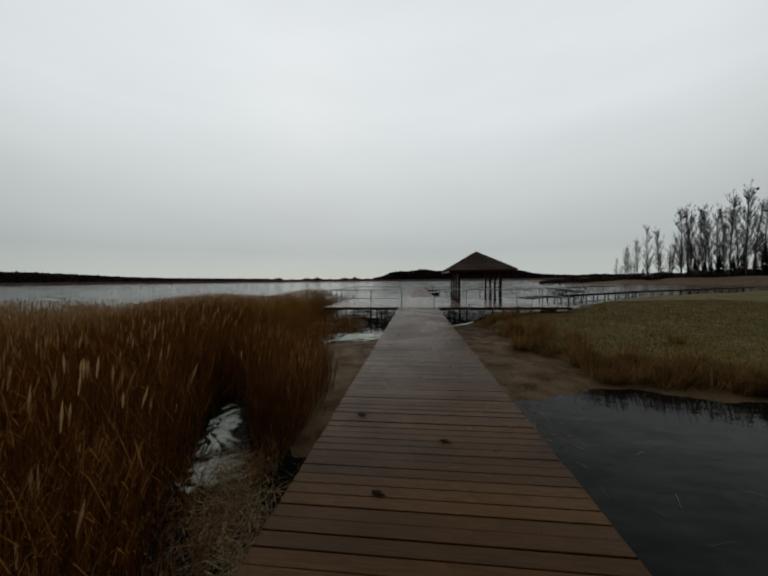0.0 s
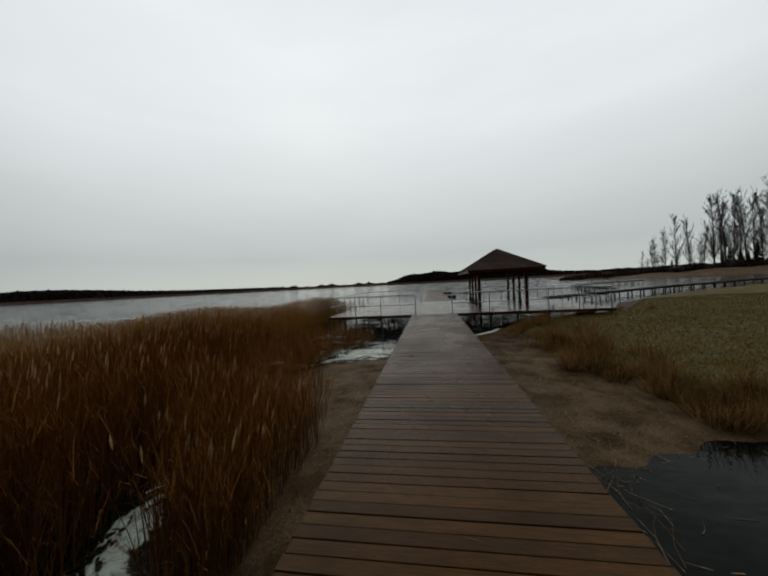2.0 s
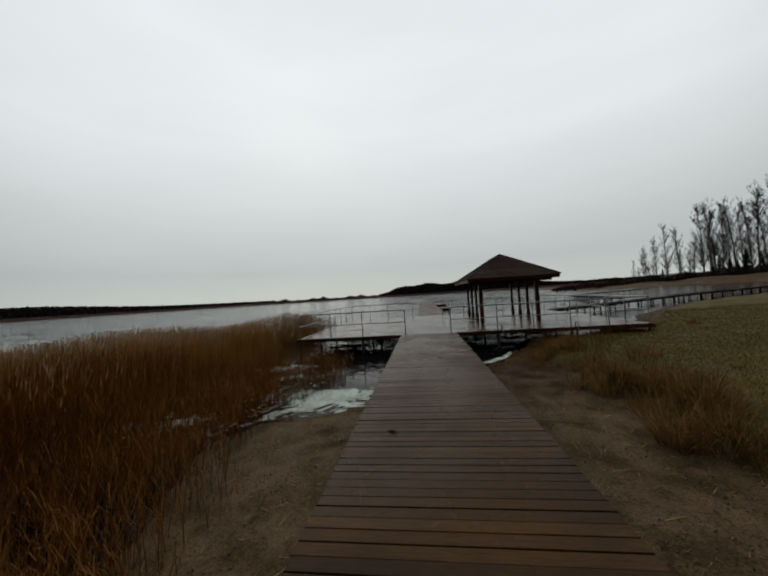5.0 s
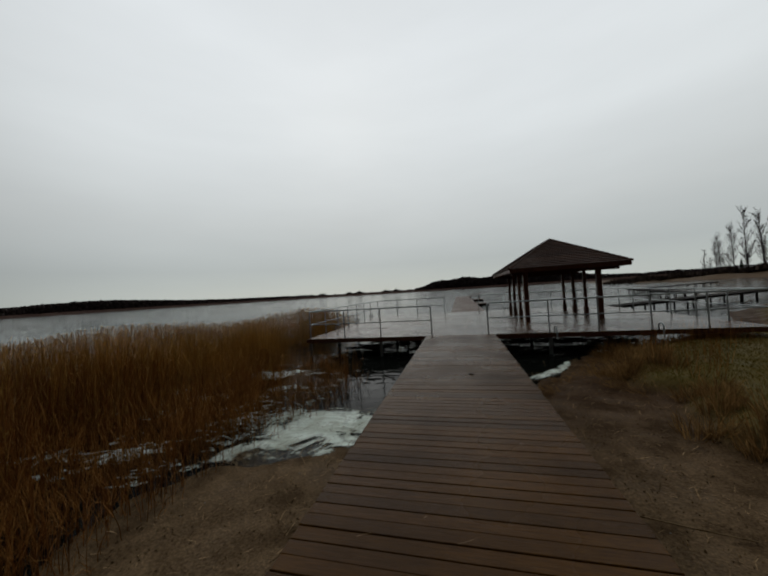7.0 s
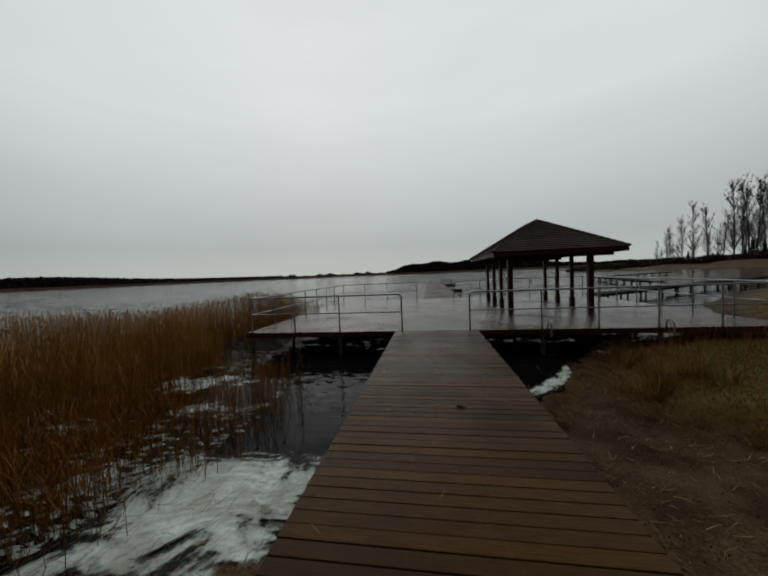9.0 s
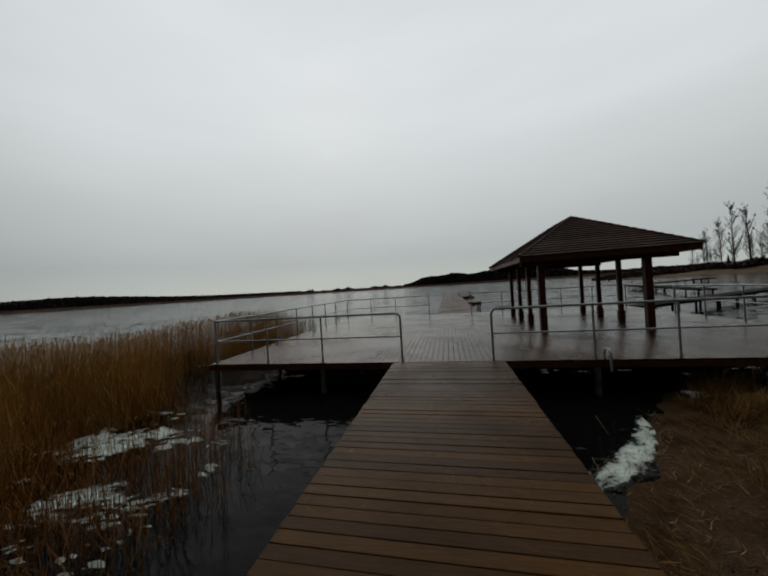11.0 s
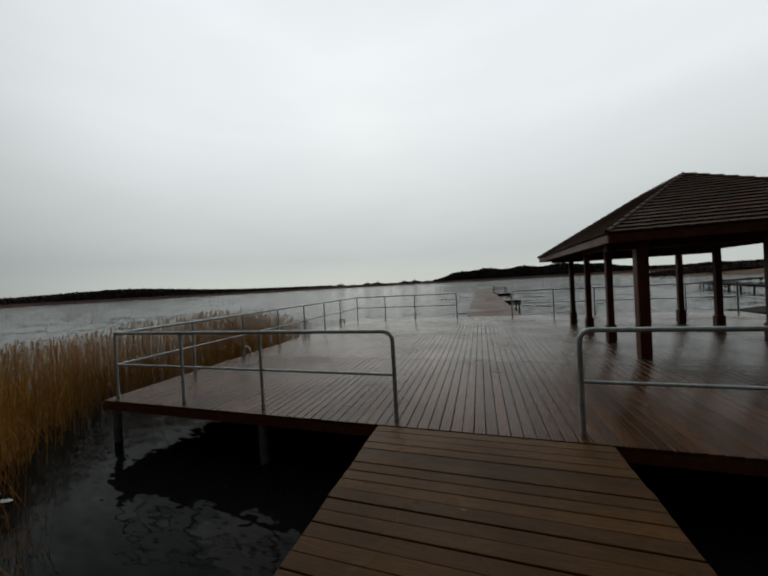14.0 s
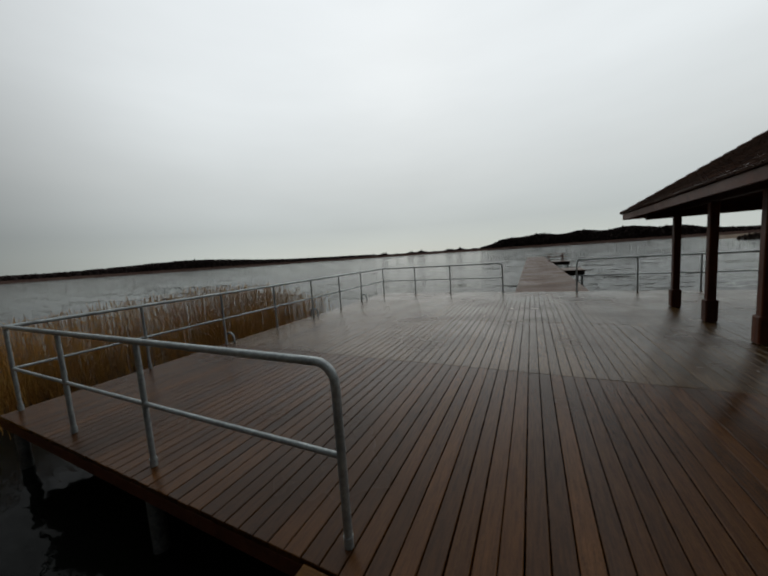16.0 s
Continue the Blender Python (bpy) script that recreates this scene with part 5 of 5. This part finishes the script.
def bare_tree(seed, height, rise, nests):
    rnd = random.Random(seed)
    t = new("bare_tree")
    bm, segs = bmesh.new(), []
    grow(bm, segs, Vector((0, 0, -0.3)), Vector((0, 0, 1)), height, height * 0.0095, 0, rnd, rise)
    part("trunk", bm, M_BARK, t)
    vs, fs = [], []
    for pts, r in segs:
        side = Vector((rnd.uniform(-1, 1), rnd.uniform(-1, 1), 0)).normalized() * max(r, 0.017)
        o = len(vs)
        for k, p in enumerate(pts):
            w = 1 - 0.7 * k / (len(pts) - 1)
            vs += [p - side * w, p + side * w]
        fs += [(o + 2 * k, o + 2 * k + 1, o + 2 * k + 3, o + 2 * k + 2) for k in range(len(pts) - 1)]
    raw("crown", vs, fs, M_TWIG, t)
    high = [pts for pts, r in segs if pts[1].z > height * 0.5]
    for k in range(nests):
        p = high[rnd.randrange(len(high))][1]
        bm = bmesh.new()
        bmesh.ops.create_icosphere(bm, subdivisions=2, radius=rnd.uniform(0.12, 0.24))
        for v in bm.verts:
            v.co = v.co * rnd.uniform(0.7, 1.3) + p
        part("mistletoe", bm, M_NEST, t)
    return t


def spruce(seed, height):
    rnd = random.Random(seed)
    t = new("spruce")
    bm = bmesh.new()
    tube(bm, [(0, 0, -0.3), (0, 0, height)], height * 0.014, 6, 0.02)
    part("trunk", bm, M_BARK, t)
    vs, fs = [], []
    for k in range(520):
        f = rnd.random() ** 0.8
        z = height * (0.06 + 0.92 * f)
        L = height * 0.20 * (1 - f) + 0.25
        a = rnd.uniform(0, math.tau)
        c, s = math.cos(a), math.sin(a)
        w = 0.16 * L + 0.06
        o = len(vs)
        vs += [(0, 0, z), (c * L * 0.6 - s * w, s * L * 0.6 + c * w, z - L * 0.18), (c * L, s * L, z - L * 0.45), (c * L * 0.6 + s * w, s * L * 0.6 - c * w, z - L * 0.24)]
        fs += [(o, o + 1, o + 2), (o, o + 2, o + 3)]
    raw("crown", vs, fs, M_SPRUCE, t)
    return t


def place(deg, dist):
    x, y = -0.3 + dist * math.sin(radians(deg)), -12 + dist * math.cos(radians(deg))
    return x, y, float(land_height(np.array(x), np.array(y)))


TREE_LABEL = "tall leafless lakeside tree with fine bare twigs"
kinds = [bare_tree(s, h, u, m) for s, h, u, m in ((3, 17, 1.15, 5), (5, 18, 1.35, 9), (8, 12, 0.75, 0), (13, 19, 1.6, 16))]
spots = []
rt = random.Random(11)
for k, deg in enumerate((33.7, 34.1, 34.8, 32.7, 33.2, 34.4, 35.2, 36.3, 37.5, 38.9, 39.8, 40.4, 40.9, 41.5, 42.1, 42.6, 43.2, 43.8, 44.4, 45.0, 45.8, 46.4, 47.0, 48, 49, 50, 51.2, 52.4, 53.6)):
    x, y, z = place(deg, 165 + rt.uniform(-8, 14))
    spots.append((kinds[(0, 1, 3)[k % 3] if deg > 35 else (2, 0, 2, 1)[k % 4]], x, y, z, rt.uniform(0, 360), rt.uniform(0.85, 1.08) * (rt.choice((0.45, 0.6, 0.7, 0.95)) if deg < 35 else 1.12 if deg < 39 else 1.52)))
for k in range(18):
    deg = 36.5 + 1.0 * k + rt.uniform(-0.4, 0.4)
    x, y, z = place(deg, rt.uniform(172, 190))
    spots.append((kinds[2], x, y, z, rt.uniform(0, 360), rt.uniform(0.75, 1.4)))
first = set()
for src, x, y, z, a, s in spots:
    if src.name not in first:
        first.add(src.name)
        ob = src
        ob.matrix_basis = pose(x, y, z, 0, 0, a)
    else:
        ob = copy_thing(src, pose(x, y, z, 0, 0, a))
    ob.scale = (s, s, s)
    tagged(ob, TREE_LABEL, "tree", "trees behind the beach")
sp = spruce(2, 9.0)
for k, (deg, s) in enumerate(((43.4, 0.95), (44.6, 0.8), (47.2, 1.1), (35.8, 0.5), (40.6, 0.55), (41.2, 0.8), (42.1, 0.7), (42.7, 0.6), (45.5, 0.9), (46.4, 0.75), (48.4, 0.9), (50.0, 0.8))):
    x, y, z = place(deg, 168)
    s *= 1.15
    ob = sp if k == 0 else copy_thing(sp, pose(x, y, z))
    ob.matrix_basis = pose(x, y, z, 0, 0, 40 * k)
    ob.scale = (s, s, s)
    tagged(ob, "dark green spruce among bare trees", "tree", "spruces behind the beach")


def scrub():
    vs, fs = [], []
    for k in range(5200):
        deg = rt.uniform(22, 60)
        x, y, z = place(deg, rt.uniform(160, 180))
        h = 1.6 * rt.uniform(0.2, 1.0) ** 0.8 * (1.25 + 0.5 * math.sin(deg * 1.7)) * min(1.0, 0.45 + max(0, deg - 32) / 12)
        s = rt.uniform(0.4, 1.1)
        a = rt.uniform(0, math.tau)
        c, d = math.cos(a) * s, math.sin(a) * s
        o = len(vs)
        vs += [(x - c, y - d, z + h - s), (x + c, y + d, z + h - s * 0.6), (x + c * 0.3, y + d * 0.5, z + h + s), (x - d, y + c, z + h * 0.4)]
        fs += [(o, o + 1, o + 2), (o, o + 1, o + 3), (o + 1, o + 2, o + 3)]
    tagged(raw("scrub", vs, fs, M_SCRUB), "dark tangled scrub under the bare trees", "scrub", kind="stuff")


scrub()


def house(deg, dist, w, d, h, turn, label):
    x, y, z = place(deg, dist)
    t = empty("house", x, y, z - 0.2, label, "house")
    t.rotation_euler = (0, 0, radians(turn))
    bm = bmesh.new()
    box(bm, -w / 2, w / 2, -d / 2, d / 2, 0, h)
    part("wall", bm, M_WALL, t)
    bm = bmesh.new()
    for s in (-1, 1):
        v = [bm.verts.new(q) for q in ((-w / 2 - 0.4, s * (d / 2 + 0.4), h - 0.1), (w / 2 + 0.4, s * (d / 2 + 0.4), h - 0.1), (w / 2 + 0.4, 0, h + 1.3), (-w / 2 - 0.4, 0, h + 1.3))]
        bm.faces.new(v)
    bmesh.ops.solidify(bm, geom=bm.faces[:], thickness=0.15)
    part("roof", bm, M_TILE, t)
    for k in range(3):
        xx = -w / 2 + w * (k + 0.5) / 3
        bm = bmesh.new()
        box(bm, xx - 0.6, xx + 0.6, -d / 2 - 0.05, -d / 2 - 0.01, 0.9, 2.0)
        win = part("window", bm, M_WHITE, t)
        bm = bmesh.new()
        box(bm, xx - 0.5, xx + 0.5, -d / 2 - 0.07, -d / 2 - 0.052, 1.0, 1.9)
        part("pane", bm, M_GLASS, win)


house(37.2, 200, 11, 8, 2.6, -45, "low grey house with a dark pitched roof behind the beach")
house(43.2, 196, 10, 7, 2.6, -40, "low grey house with a dark pitched roof among trees")

# ---- boards, last ----
walk_board = board_mesh("plank", 2 * WALK_HALF, PITCH - 0.005, 0.040, M_WALK)
k = 0
yy = -PITCH / 2 - 0.004
while yy > -23.8:
    ob = new("plank", walk_board)
    ob.parent = walkway
    ob.location = (random.uniform(-0.006, 0.006), yy + random.uniform(-0.003, 0.003), random.uniform(-0.006, 0.0))
    ob.rotation_euler = (random.uniform(-0.008, 0.008), random.uniform(-0.001, 0.001), random.uniform(-0.0012, 0.0012))
    yy -= PITCH
deck_rows = ((0.0, 3.17), (3.17, 6.22), (6.22, 9.2), (9.2, Y1))
rest = []
count = int((X1 - X0) / PITCH)
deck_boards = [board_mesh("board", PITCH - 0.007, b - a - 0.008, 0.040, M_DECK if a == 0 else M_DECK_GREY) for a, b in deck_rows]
for r_, (a, b) in enumerate(deck_rows):
    for k in range(count):
        x = X0 + 0.03 + PITCH * (k + 0.5) + random.uniform(-0.0012, 0.0012)
        if r_ < 2 or (r_ == 2 and x < 1.0 and x > -6.0):
            ob = new("board", deck_boards[r_])
            ob.parent = platform
            ob.location = (x, (a + b) / 2 + random.uniform(-0.002, 0.002), random.uniform(-0.003, 0.0))
            ob.rotation_euler = (0, random.uniform(-0.008, 0.008), random.uniform(-0.0006, 0.0006))
        else:
            rest.append((x, (a + b) / 2, random.uniform(-0.003, 0.0), b - a))
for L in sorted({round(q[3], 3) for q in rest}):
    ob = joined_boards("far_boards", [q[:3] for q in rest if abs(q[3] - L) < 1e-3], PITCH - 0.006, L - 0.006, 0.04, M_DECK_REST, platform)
joined_boards("far_boards", [(0.575, 0.0 + PITCH * (k + 0.5), random.uniform(-0.004, 0)) for k in range(316)], 2.35, PITCH - 0.008, 0.04, M_PIER_REST, far_pier)
